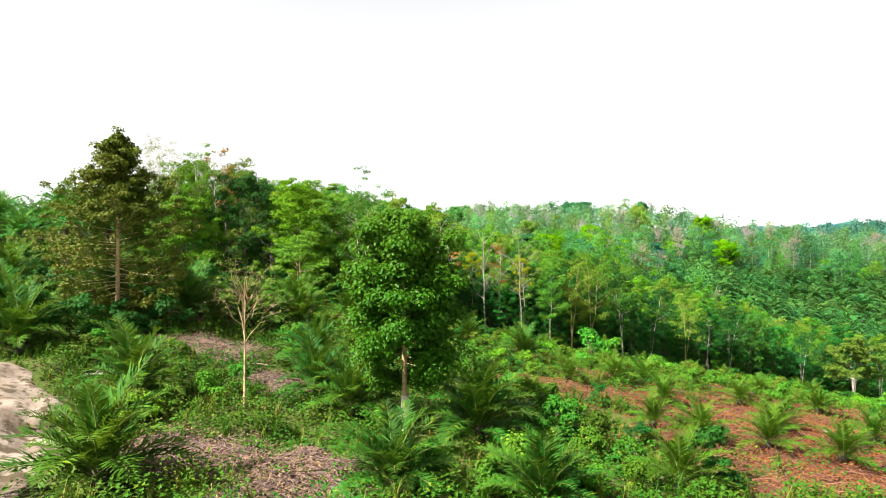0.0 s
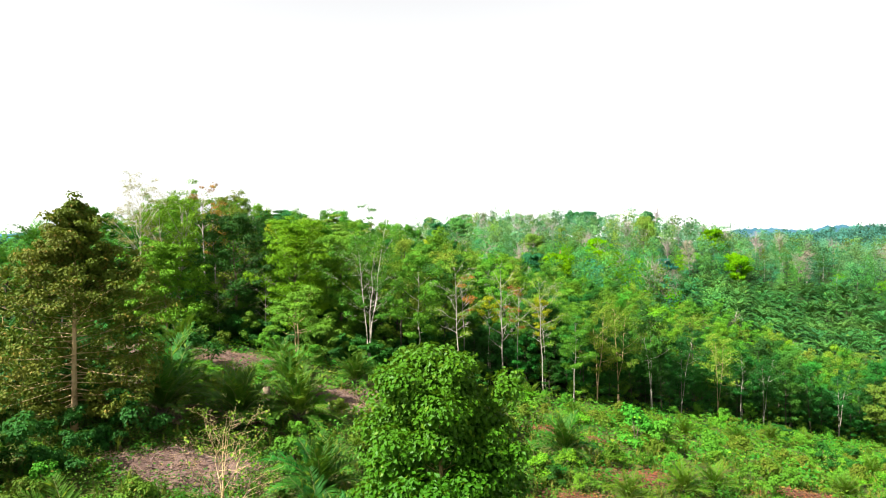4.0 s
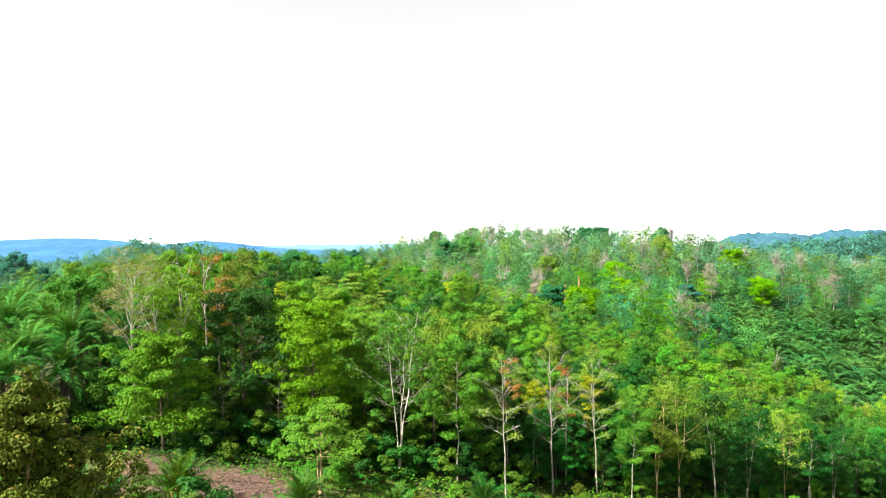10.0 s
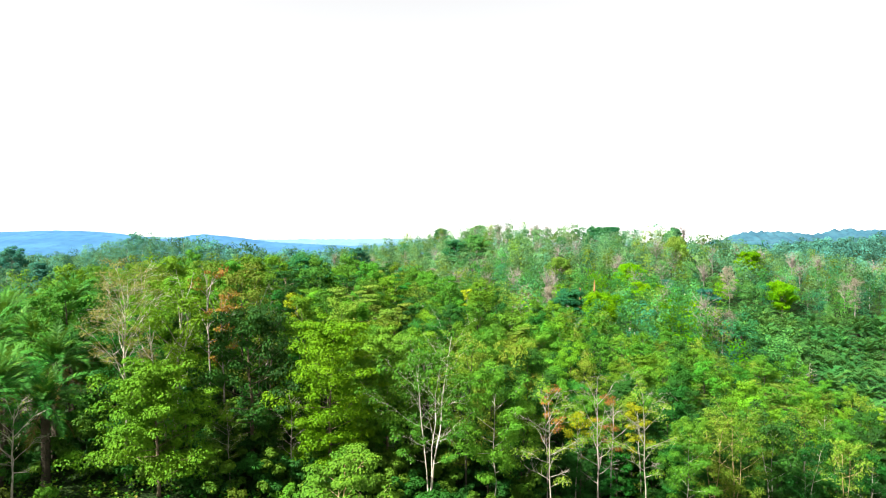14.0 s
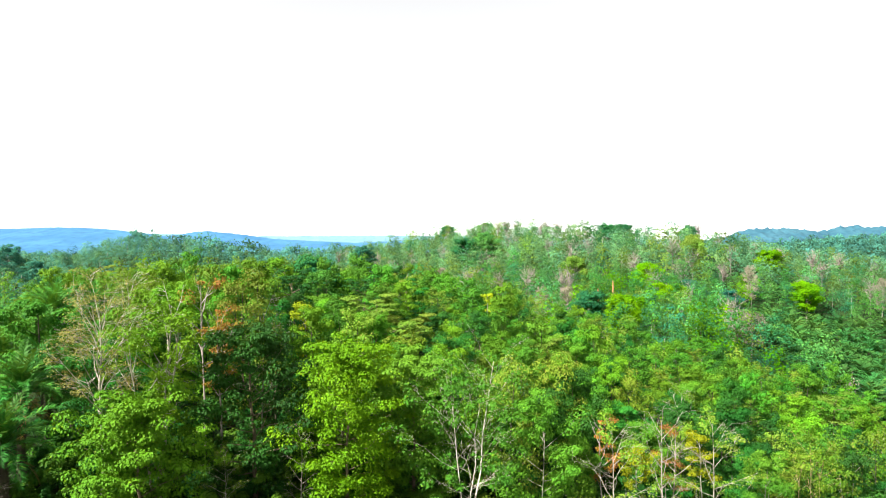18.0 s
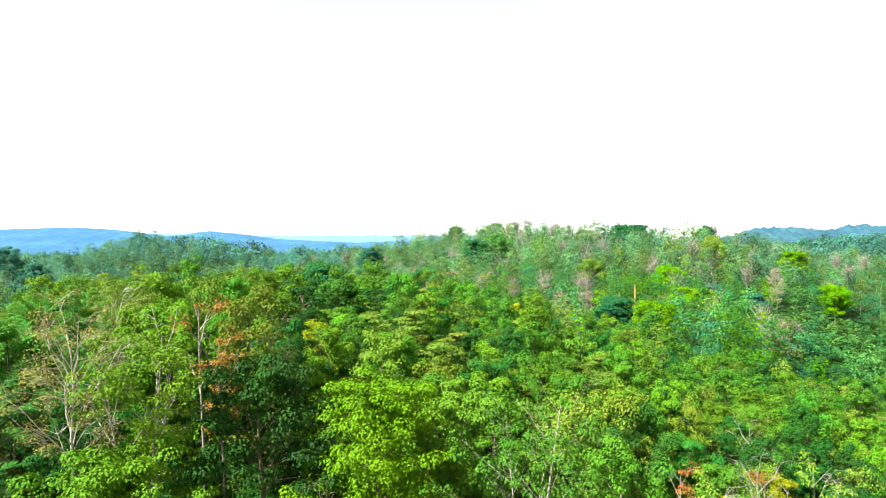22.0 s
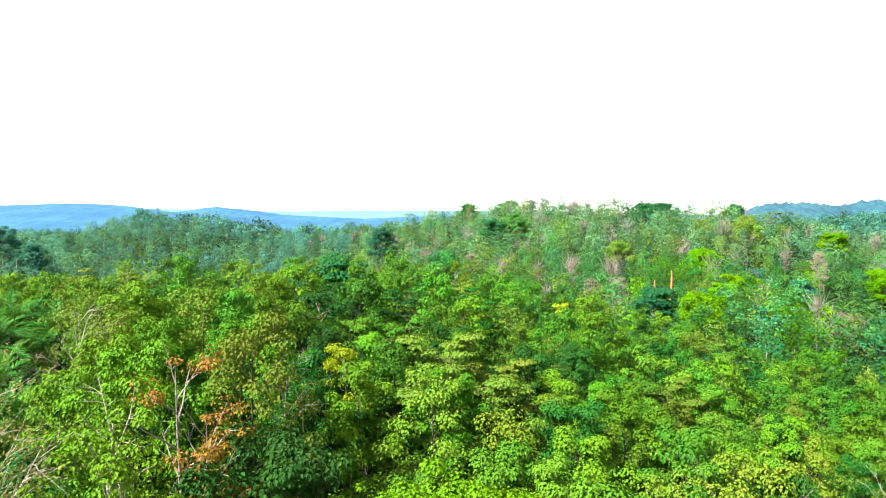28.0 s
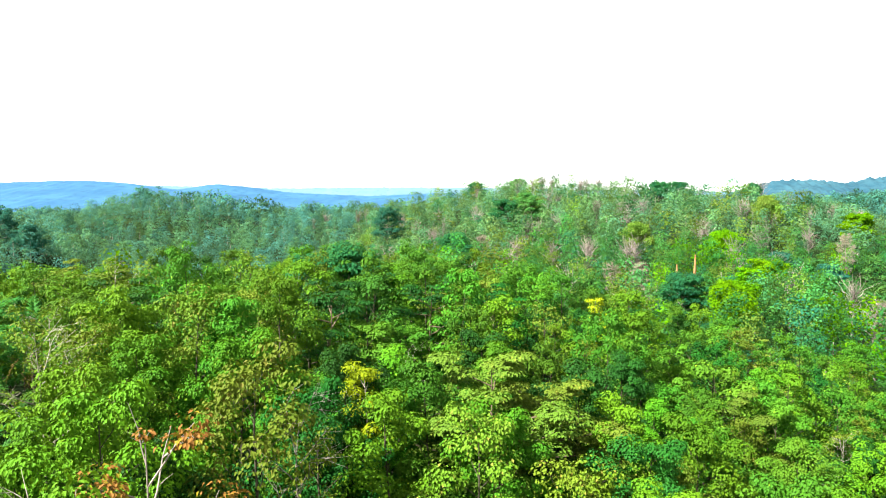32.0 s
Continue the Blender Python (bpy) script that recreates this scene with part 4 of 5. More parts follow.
hill_chain("backdrop_hills_1", "wooded hills coloured haze blue on the horizon", 1500, -1500, 200, -40,
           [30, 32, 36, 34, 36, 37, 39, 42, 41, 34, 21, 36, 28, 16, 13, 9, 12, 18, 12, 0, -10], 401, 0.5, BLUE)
hill_chain("backdrop_hills_2", "wooded hills coloured slate haze blue on the horizon", 2200, 800, 2600, -60,
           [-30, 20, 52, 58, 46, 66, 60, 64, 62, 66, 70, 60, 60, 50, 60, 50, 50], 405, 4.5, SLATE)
hill_chain("backdrop_hills_3", "far hills coloured palest haze blue on the horizon", 3600, -3200, 1800, -60, [60, 50, 40, 30, 20, 26, 24, 16, 10, 0], 409, 2.0, PALE)

# ---- palms ----


def frond_pile(pile, rng, length, bend, pairs, leaflet, width, turn=None, base=(0, 0, 0), rise=1.0, stalk=0.035, ribs=None):
    """A feather leaf along +x: rises at the angle rise and bends down by bend on its way."""
    u = np.linspace(0, 1, 9)
    ang = rise - bend * u ** 1.3
    step = length / 8
    x = np.concatenate([[0], np.cumsum(np.cos(ang[:-1]) * step)])
    z = np.concatenate([[0], np.cumsum(np.sin(ang[:-1]) * step)])
    sway = rng.normal(0, 0.04) * length * u ** 2
    path = np.c_[x, sway, z]
    rib = Pile()
    tube(rib if ribs is None else ribs, path, stalk * (1 - 0.8 * u), 3)
    t = np.repeat(np.linspace(0.14, 0.99, pairs), 2)
    side = np.tile([-1.0, 1.0], pairs)
    at = np.c_[np.interp(t, u, path[:, 0]), np.interp(t, u, path[:, 1]), np.interp(t, u, path[:, 2])]
    a = np.interp(t, u, ang)
    fwd = np.c_[np.cos(a), 0 * a, np.sin(a)]
    up = np.c_[-np.sin(a), 0 * a, np.cos(a)]
    lat = np.c_[0 * a, side, 0 * a]
    n = len(t)
    axis = fwd * (0.45 + 0.5 * t[:, None]) + lat * 0.9 + up * rng.uniform(-0.25, 0.35, (n, 1)) + rng.normal(0, 0.09, (n, 3))
    face = up + lat * -0.3 + rng.normal(0, 0.15, (n, 3))
    leaf_quads(rib, rng, at, axis, face, leaflet * np.sin(np.pi * (0.16 + 0.74 * t)), width / leaflet * 1.6, 0.05)
    v, f = rib.arrays()
    if turn is not None:
        c, s = math.cos(turn), math.sin(turn)
        v = v @ np.array([[c, s, 0], [-s, c, 0], [0, 0, 1]]) + np.asarray(base)
    pile.add(v, f)


def frond_mesh(seed, **o):
    p = Pile()
    frond_pile(p, np.random.default_rng(seed), **o)
    return p


ANGLES = ((1.42, 0.7), (1.2, 1.0), (1.0, 1.25), (0.75, 1.35), (0.45, 1.2))
RIB = rough_material("yellow_green_midrib", (0.075, 0.110, 0.018), (0.120, 0.150, 0.030), (0.060, 0.070, 0.020), 2.0, 6.0, 0.6, 0.2)


def ribbed_frond(seed, leaf, **o):
    """The leaflets of a frond as one mesh, its midrib as another."""
    p, ribs = Pile(), Pile()
    frond_pile(p, np.random.default_rng(seed), ribs=ribs, **o)
    return p.mesh("frond", LEAF[leaf]), ribs.mesh("midrib", RIB, True)


YOUNG = [ribbed_frond(500 + i, "young", length=2.8, bend=b, pairs=52, leaflet=0.64, width=0.046, rise=r) for i, (r, b) in enumerate(ANGLES)]
SPROUT = [ribbed_frond(505 + i, "sprout", length=2.5, bend=b * 0.9, pairs=46, leaflet=0.58, width=0.036, rise=r) for i, (r, b) in enumerate(ANGLES)]
OLD = [frond_mesh(510 + i, length=4.6, bend=b, pairs=44, leaflet=0.85, width=0.06, rise=r, stalk=0.05).mesh("frond", LEAF["palm"]) for i, (r, b) in enumerate(((1.4, 1.0), (1.15, 1.4), (0.85, 1.6), (0.5, 1.6), (0.1, 1.3)))]
HANG = frond_mesh(520, length=4.2, bend=0.7, pairs=22, leaflet=0.7, width=0.06, rise=-0.7, stalk=0.05).mesh("dry_frond", LEAF["dry"])


def palm_thing(seed, name, label, fronds, count, stem_height, stem_radius, dry=0, group=""):
    r = np.random.default_rng(seed)
    root = new(name)
    p = Pile()
    h = stem_height
    tube(p, [(0, 0, -0.3), (0, 0, 0.0), (0, 0, h * 0.5), (0, 0, h), (0, 0, h + 0.35)], [stem_radius * 1.3, stem_radius * 1.2, stem_radius, stem_radius * 1.1, stem_radius * 0.5], 9)
    for i in range(int(10 + h * 14)):
        a, z = i * 2.4, (i + 0.5) / (10 + h * 14) * (h + 0.2)
        q = np.array([math.cos(a), math.sin(a), 0])
        tube(p, [q * stem_radius * 0.8 + [0, 0, z], q * (stem_radius + 0.14) + [0, 0, z + 0.22]], [0.07, 0.035], 3)
    part("trunk", p.mesh("trunk", BARK["dark"], False), root)
    for i in range(count):
        k = min(len(fronds) - 1, int(i / count * len(fronds)))
        ob = part("frond", fronds[k] if not isinstance(fronds[k], tuple) else fronds[k][0], root)
        if isinstance(fronds[k], tuple):
            part("midrib", fronds[k][1], ob, "pale yellow-green midrib")
        ob.matrix_basis = pose(0, 0, h + 0.25 - 0.25 * i / count, 0, math.degrees(r.normal(0, 0.08)), math.degrees(i * 2.4 + r.normal(0, 0.15)))
        s = r.uniform(0.82, 1.1) * (0.75 if i < 2 else 1)
        ob.scale = (s, s, s)
    for i in range(dry):
        ob = part("dry_frond", HANG, root, "withered brown hanging frond")
        ob.matrix_basis = pose(0, 0, h, 0, 0, i * 137 + 20)
    return tagged(root, label, "palm", group)


def place(root, first, x, y, scale, turn, sink=0.0):
    m = Matrix.LocRotScale((x, y, float(ground_at(x, y)) - sink), Euler((0, 0, turn)), (scale,) * 3)
    ob = root if first else copy_thing(root, Matrix.Identity(4))
    ob.matrix_basis = m
    return ob


YOUNG_PALMS = [(-12.8, 23.6, 1.15), (-17.2, 35.4, 1.1), (-1.9, 24.5, 0.85), (3.6, 22.6, 0.85), (-5.2, 36.0, 1.0), (1.8, 32.2, 1.05), (-21.4, 53.6, 1.1), (-12.8, 57.2, 1.15), (12.3, 37, 0.75), (14.1, 34.5, 0.8),
               (17.0, 33.0, 0.8), (20.5, 38.5, 0.8), (9.6, 25.5, 0.9), (14.1, 51.5, 0.85), (17.0, 53.6, 0.85), (19.4, 30.6, 0.8), (22.5, 48, 0.8), (-27.5, 41.5, 1.1), (-9.0, 45.5, 1.05), (28.4, 48, 0.8)]
YOUNG_PALMS += [(-8.0, 40.3, 0.95), (15.0, 43.0, 0.8), (9.8, 49.2, 0.75), (17.6, 67.4, 0.95), (25.3, 80.5, 1.0), (40.7, 72, 0.9), (28.5, 57, 0.8), (-16.5, 55.0, 1.1), (-27.1, 70.6, 1.15), (-22.4, 57.5, 1.1),
                (-14.9, 63.7, 1.05), (-17.8, 72.4, 0.9), (-3.2, 70.6, 1.0), (8.9, 87.0, 0.95), (-10.6, 73.1, 0.9), (-2.5, 80.6, 0.9), (33.0, 84.0, 0.95), (40.0, 90.0, 0.9), (-24.5, 62, 1.1), (-34, 66, 1.1), (-32, 47, 1.15), (-38, 56, 1.15),
                (48, 96, 0.9), (36, 62, 0.8), (33, 46, 0.8), (24.5, 36.0, 0.75), (7.5, 58, 0.85), (2.5, 64, 0.9), (-6, 62, 0.9), (12, 76, 0.9), (-43, 64, 1.2), (-45, 50, 1.2)]
young = [palm_thing(530 + i, "young_oil_palm", "young oil palm with arching green fronds on weedy ground", YOUNG, 24 + 2 * i, 0.35, 0.22, 0, "young oil palms") for i in range(3)]
sprouts = [palm_thing(534 + i, "young_oil_palm", "small bright green oil palm on red cleared soil", SPROUT, 21 + 2 * i, 0.25, 0.18, 0, "young oil palms") for i in range(2)]
used = {"dark": 0, "bright": 0}
for i, (x, y, s) in enumerate(YOUNG_PALMS):
    tone, kinds = ("dark", young) if x < 8 else ("bright", sprouts)
    k = used[tone]
    used[tone] += 1
    place(kinds[k % len(kinds)], k < len(kinds), x, y, s * (1.3 if x < 8 else 1.05), i * 1.3)

# grown palms left of the clearing
grown = [palm_thing(540 + i, "oil_palm", "tall oil palm with dark trunk and drooping old fronds", OLD, 34, 7.6 + 1.6 * i, 0.33, 3 + i, "grown oil palms") for i in range(2)]
for i, (x, y, s) in enumerate([(-50.5, 76.0, 0.8), (-55, 79, 0.9), (-52, 91, 1.0), (-47.5, 83.5, 0.95), (-53.5, 85, 1.0), (-57, 103, 1.05), (-66, 101, 1.1), (-50, 107, 0.95), (-61, 86, 1.15), (-58, 97, 1.1), (-67, 96, 1.1), (-50, 99, 1.0), (-63, 108, 1.15), (-73, 106, 1.1), (-54, 110, 1.05), (-70, 117, 1.1), (-47, 79.5, 0.95), (-64, 74, 1.05), (-80, 115, 1.1), (-76, 92, 1.1),
                             (-44.2, 84.6, 0.95), (-47.5, 91.5, 1.0), (-60, 118, 1.1), (-66, 126, 1.15), (-76, 127, 1.1), (-72, 137, 1.15), (-82, 135, 1.1), (-58, 112, 1.0), (-86, 143, 1.15), (-78, 143, 1.1), (-90, 130, 1.1), (-64, 133, 1.05)]):
    taken.append((x, y, 2.0))
    place(grown[i % 2], i < 2, x, y, s, i * 2.1)

# the palm plantation in the valley


def plantation_crown(seed):
    r = np.random.default_rng(seed)
    p = Pile()
    for i in range(28):
        frond_pile(p, r, 5.2 * r.uniform(0.85, 1.1), 1.5, 12, 1.0, 0.22, i * 2.4 + r.normal(0, 0.2), (0, 0, 4.4), 1.4 - 1.25 * i / 28, 0.06)
    return p


def plantation_trunk():
    p = Pile()
    tube(p, [(0, 0, -0.3), (0, 0, 2.0), (0, 0, 4.2)], [0.4, 0.34, 0.3], 6)
    return p.mesh("trunk", BARK["dark"], True)


stem = plantation_trunk()
grove = [Kind("plantation_palm", "oil palm of a plantation in the valley", (stem, plantation_crown(550 + i).mesh("crown", LEAF["grove"])), "palm", "plantation palms") for i in range(4)]
palm_count = 0
for gy_ in np.arange(150, 290, 8.6):
    for gx_ in np.arange(40, 270, 8.6):
        x, y = gx_ + rng.uniform(-1, 1) + (4.3 if int(gy_ / 8.6) % 2 else 0), gy_ + rng.uniform(-1, 1)
        if palm_grove(x, y) and free(x, y, 1.0) and x < 12 + y * 0.76 and palm_count < 330:
            grove[palm_count % 4].plant(x, y, rng.uniform(1.15, 1.45), rng.uniform(0, 6.28))
            palm_count += 1

# ---- undergrowth ----
def widened(rows, by):
    return [(x, y, rx * by, ry * by) for x, y, rx, ry in rows]


PATCHES = [(-10.5, 28.2, 3.0, 1.8), (-6.2, 27.5, 1.8, 1.5), (-5.4, 24.2, 1.8, 1.6), (-10.5, 41.8, 2.0, 1.8), (-17.5, 47.6, 3.0, 1.6), (-24, 75, 4.0, 3.4), (-33, 76, 4, 3.5), (-20.5, 56.1, 3, 1.6), (-12, 65.7, 2.3, 2.6), (-7.4, 73.5, 2.4, 3.0), (-28, 64, 2.5, 2.0),
           (7.8, 48.5, 3.0, 2.2), (12.8, 46.0, 3.6, 2.0), (19.2, 42.5, 4.2, 2.2), (21.5, 36.0, 3.8, 2.4), (26, 37, 4.0, 3.0), (15.4, 32.2, 2.8, 1.4), (15, 27.0, 2.6, 1.4), (19.5, 27.5, 3.2, 2.0), (9.5, 67, 3, 1.8), (28, 43, 4, 2.4), (24, 31, 3, 2), (18, 49, 3, 1.6), (30, 50, 4, 2.2), (33, 41, 4, 2.6), (36, 55, 4, 2.0), (25, 55, 3.5, 1.6), (13, 55, 3, 1.6)]
PATCHES = widened(PATCHES[:11], 1.25) + PATCHES[11:]


def bare_here(x, y):
    """How bare the ground is: 1 in the patches and on the track."""
    b = np.zeros(np.shape(x))
    for cx, cy, rx, ry in PATCHES:
        b = np.maximum(b, np.clip(1.5 - np.hypot((x - cx) / rx, (y - cy) / ry) + 0.25 * ripple(x, y, 1.7, 41), 0, 1))
    b = np.maximum(b, 0.92 * (np.hypot((x - 23) / 15, (y - 39) / 14) < 1 + 0.2 * ripple(x, y, 5, 45)) * (ripple(x, y, 6, 47) > -0.35))
    t = np.array(TRACK, float)
    for (ax, ay), (bx, by) in zip(t[:-1], t[1:]):
        d = np.array([bx - ax, by - ay])
        s = np.clip(((x - ax) * d[0] + (y - ay) * d[1]) / (d @ d), 0, 1)
        b = np.maximum(b, np.clip(1.8 - np.hypot(x - ax - s * d[0], y - ay - s * d[1]) / 1.65 + 0.6 * ripple(x, y, 2.3, 43), 0, 1))
    return b


def bush_meshes(seed, leaf, tall, wide, count, size):
    return tree_meshes("shrub", seed=seed, height=tall, trunk=0.04, first=0.08, spread=wide, limbs=8, shape="dome", bark="brown", leaf=leaf, clump=0.55, count=count, size=size, rise=(0.1, 1.0), subs=1, stems=2, sides=4, droop=0.2, flat=0.7)


bushes = [Kind("shrub", label, bush_meshes(600 + i, leaf, tall, wide, count, size), "shrub", "shrubs of the clearing", "foliage") for i, (label, leaf, tall, wide, count, size) in enumerate((
    ("leafy bright green shrub among weeds", "weed", 1.4, 0.9, 60, 0.15), ("leafy mid-green shrub among weeds", "mid", 1.7, 1.1, 60, 0.16), ("dark green bushy shrub having broad glossy leaves", "deep", 2.0, 1.3, 56, 0.18),
    ("lime-green spreading shrub among low weeds", "lime", 1.1, 1.1, 50, 0.15), ("tall green understorey shrub", "mid", 3.2, 1.5, 60, 0.22)))]
shrub_beds = {i: [] for i in range(5)}
made = things = 0
while made < 430:
    x, y = rng.uniform(-48, 60), 24 + 88 * rng.random() ** (1.6 if made > 120 else 1.0)
    if y > edge_y(x) - 1 or abs(x) > 12 + y * 0.72 or (x < -11 - (y - 10) * 0.35 and y < 40) or ripple(np.array(x), np.array(y), 9, 31) < -0.1 or not free(x, y, 0.8) or bare_here(np.array(x), np.array(y)) > 0.15:
        continue
    kind, size, turn = int(rng.choice(4, p=[0.40, 0.38, 0.12, 0.10])), rng.uniform(0.4, 1.1), rng.uniform(0, 6.28)
    if y < 62 and things < 230:
        bushes[kind].plant(x, y, size, turn)
        things += 1
    else:
        shrub_beds[kind].append((x, y, size, turn))
    made += 1
for x in np.arange(-46, 112, 1.7):
    xx, yy = x + rng.uniform(-0.8, 0.8), float(edge_y(x)) + rng.uniform(-1.2, 4.0)
    if free(xx, yy, 0.5):
        shrub_beds[int(rng.choice([1, 2, 4, 4]))].append((xx, yy, rng.uniform(0.7, 1.35), rng.uniform(0, 6.28)))
for x, y, size in ((15.5, 66.0, 1.7), (17.6, 65.0, 1.4)):
    bushes[1].plant(x, y, size, x)
# dark thicket about the conical tree and along the track
for i in range(70):
    x, y = rng.uniform(-46, -22), rng.uniform(42, 70)
    shrub_beds[2].append((x, y, rng.uniform(0.8, 1.6), rng.uniform(0, 6.28)))

for i in range(240):
    x = rng.uniform(-64, 4)
    shrub_beds[2 if i % 3 else 4].append((x, float(edge_y(x)) + rng.uniform(1.0, 17.0), rng.uniform(0.7, 1.5), rng.uniform(0, 6.28)))


def joined(name, label, me, places):
    """One sheet of growth: the mesh me set down at each of the places."""
    v, f = np.empty(len(me.vertices) * 3, np.float32), np.empty(len(me.loops), np.int32)
    me.vertices.foreach_get("co", v)
    me.loops.foreach_get("vertex_index", f)
    v, f = v.reshape(-1, 3), f.reshape(-1, 4)
    p = Pile()
    for x, y, size, turn in places:
        c, d = math.cos(turn) * size, math.sin(turn) * size
        p.add(np.c_[v[:, 0] * c - v[:, 1] * d + x, v[:, 0] * d + v[:, 1] * c + y, v[:, 2] * size + float(ground_at(x, y))], f)
    return stuff(name, p.mesh(name, me.materials[0]), label, "undergrowth")


for kind, places in shrub_beds.items():
    if places:
        joined("undergrowth", "bushy green undergrowth along the forest edge", bushes[kind].meshes[1], places)

def sow_leaves(name, label, material, n, area, size, tall, axis_up, width, seed, share=1.0, grain=3.2, around=False):
    r = np.random.default_rng(seed)
    x, y = r.uniform(area[0], area[1], n), r.uniform(area[2], area[3], n)
    mound = np.clip(0.30 + ripple(x, y, grain, seed + 1) * 1.2, 0.05, 1.6)
    seen = np.abs(x + 3) < 13 + y * 0.74
    keep = (y < edge_y(x) + 3) & (~seen | (y < 15) if around else seen) & (r.random(n) > bare_here(x, y) * 1.05) & (r.random(n) < (0.35 + mound) * share)
    x, y, mound = x[keep], y[keep], mound[keep]
    k = len(x)
    z = ground_at(x, y) + r.random(k) ** 0.7 * tall * mound
    a = r.uniform(0, 6.28, k)
    axis = np.c_[np.cos(a), np.sin(a), np.full(k, axis_up) + r.normal(0, 0.3, k)]
    face = np.c_[r.normal(0, 0.45, (k, 2)), np.ones(k)] if axis_up < 1 else np.c_[-np.sin(a), np.cos(a), 0.2 * np.ones(k)]
    p = Pile()
    leaf_quads(p, r, np.c_[x, y, z], axis, face, size, width)
    return stuff(name, p.mesh(name, material), label, "weeds")


sow_leaves("weeds", "low leafy bright green weeds", LEAF["weed"], 210000, (-38, 45, 15, 56), 0.17, 0.95, 0.35, 0.6, 701)
sow_leaves("creepers", "low creeping mid-green leaves", LEAF["creeper"], 170000, (-38, 45, 15, 56), 0.20, 1.0, 0.3, 0.65, 705, 0.9, 4.2)
sow_leaves("weeds", "low leafy green weeds further up the clearing", LEAF["weed"], 80000, (-60, 100, 54, 128), 0.30, 0.9, 0.3, 0.65, 709, 0.7)
sow_leaves("creepers", "creeping green leaves further up the clearing", LEAF["creeper"], 110000, (-60, 100, 54, 128), 0.34, 1.0, 0.25, 0.7, 713, 1.0, 5.0)


def grass_tufts(name, label, material, tufts, blades, area, seed):
    """Tussocks: blades that fan out and bow from one foot."""
    r = np.random.default_rng(seed)
    x, y = r.uniform(area[0], area[1], tufts), r.uniform(area[2], area[3], tufts)
    ok = (np.abs(x + 3) < 13 + y * 0.74) & (y < edge_y(x)) & (bare_here(x, y) < 0.2) & (ripple(x, y, 8, seed) > -0.15)
    x, y = x[ok], y[ok]
    k = len(x)
    reach = r.uniform(0.5, 1.15, k)
    a = r.uniform(0, 6.28, (k, blades))
    foot = r.uniform(0, 0.22, (k, blades))
    at = np.stack([x[:, None] + np.cos(a) * foot, y[:, None] + np.sin(a) * foot, np.repeat((ground_at(x, y) - 0.03)[:, None], blades, 1)], -1).reshape(-1, 3)
    flat = a.ravel()
    axis = np.c_[np.cos(flat), np.sin(flat), r.uniform(0.5, 2.2, k * blades)]
    face = np.c_[np.cos(flat), np.sin(flat), np.full(k * blades, 0.3)]
    p = Pile()
    leaf_quads(p, r, at, axis, face, np.repeat(reach, blades), 0.032, 0.08)
    return stuff(name, p.mesh(name, material), label, "grass")


grass_tufts("tall_grass", "tussocks of yellowish tall grass", LEAF["straw"], 4200, 26, (-40, 45, 15, 70), 717)
grass_tufts("green_grass", "tussocks of fresh green grass", LEAF["sprout"], 6500, 18, (-40, 48, 15, 75), 719)
sow_leaves("rough_grass", "rough green growth round the clearing", LEAF["weed"], 60000, (-85, 85, -45, 75), 0.62, 0.6, 0.3, 0.7, 721, 1.0, 6.0, True)


def soil_patches(name, label, patches, material, seed):
    """Bare earth: a ragged sheet close over the ground in each patch."""
    r = np.random.default_rng(seed)
    p = Pile()
    for cx, cy, rx, ry in patches:
        a = np.linspace(0, 2 * np.pi, 37)[:-1]
        edge = 1.35 + 0.22 * np.sin(a * 3 + r.uniform(0, 6)) + 0.15 * np.sin(a * 5 + r.uniform(0, 6)) + r.normal(0, 0.07, 36)
        rings = np.linspace(0.02, 1, 9 if rx < 8 else 25)
        x = cx + rx * np.cos(a)[None] * edge[None] * rings[:, None]
        y = cy + ry * np.sin(a)[None] * edge[None] * rings[:, None]
        z = ground_at(x, y) + (0.07 if rx < 8 else 0.045) + 0.05 * ripple(x, y, 1.1, seed) * (rx < 8) - 0.14 * rings[:, None] ** 8
        k = len(rings) - 1
        i = np.arange(k)[:, None] * 36 + np.arange(36)[None]
        j = np.arange(k)[:, None] * 36 + (np.arange(36)[None] + 1) % 36
        p.add(np.stack([x, y, z], -1).reshape(-1, 3), np.stack([i, j, j + 36, i + 36], -1).reshape(-1, 4))
    return structure(name, p.mesh(name, material, True), label, "bare soil")


soil_patches("ground_brown_soil", "bare purplish-brown soil with dry litter", PATCHES[:11], rough_material("brown_soil", (0.068, 0.042, 0.034), (0.112, 0.073, 0.060), (0.037, 0.024, 0.019), 0.9, 3.5, 0.95, 0.8), 751)
soil_patches("ground_red_soil", "bare red-brown soil with dry litter", PATCHES[11:] + [(23, 39, 10.5, 9.5)], rough_material("red_soil", (0.054, 0.018, 0.010), (0.088, 0.035, 0.020), (0.033, 0.014, 0.009), 0.9, 3.5, 0.95, 0.8), 753)


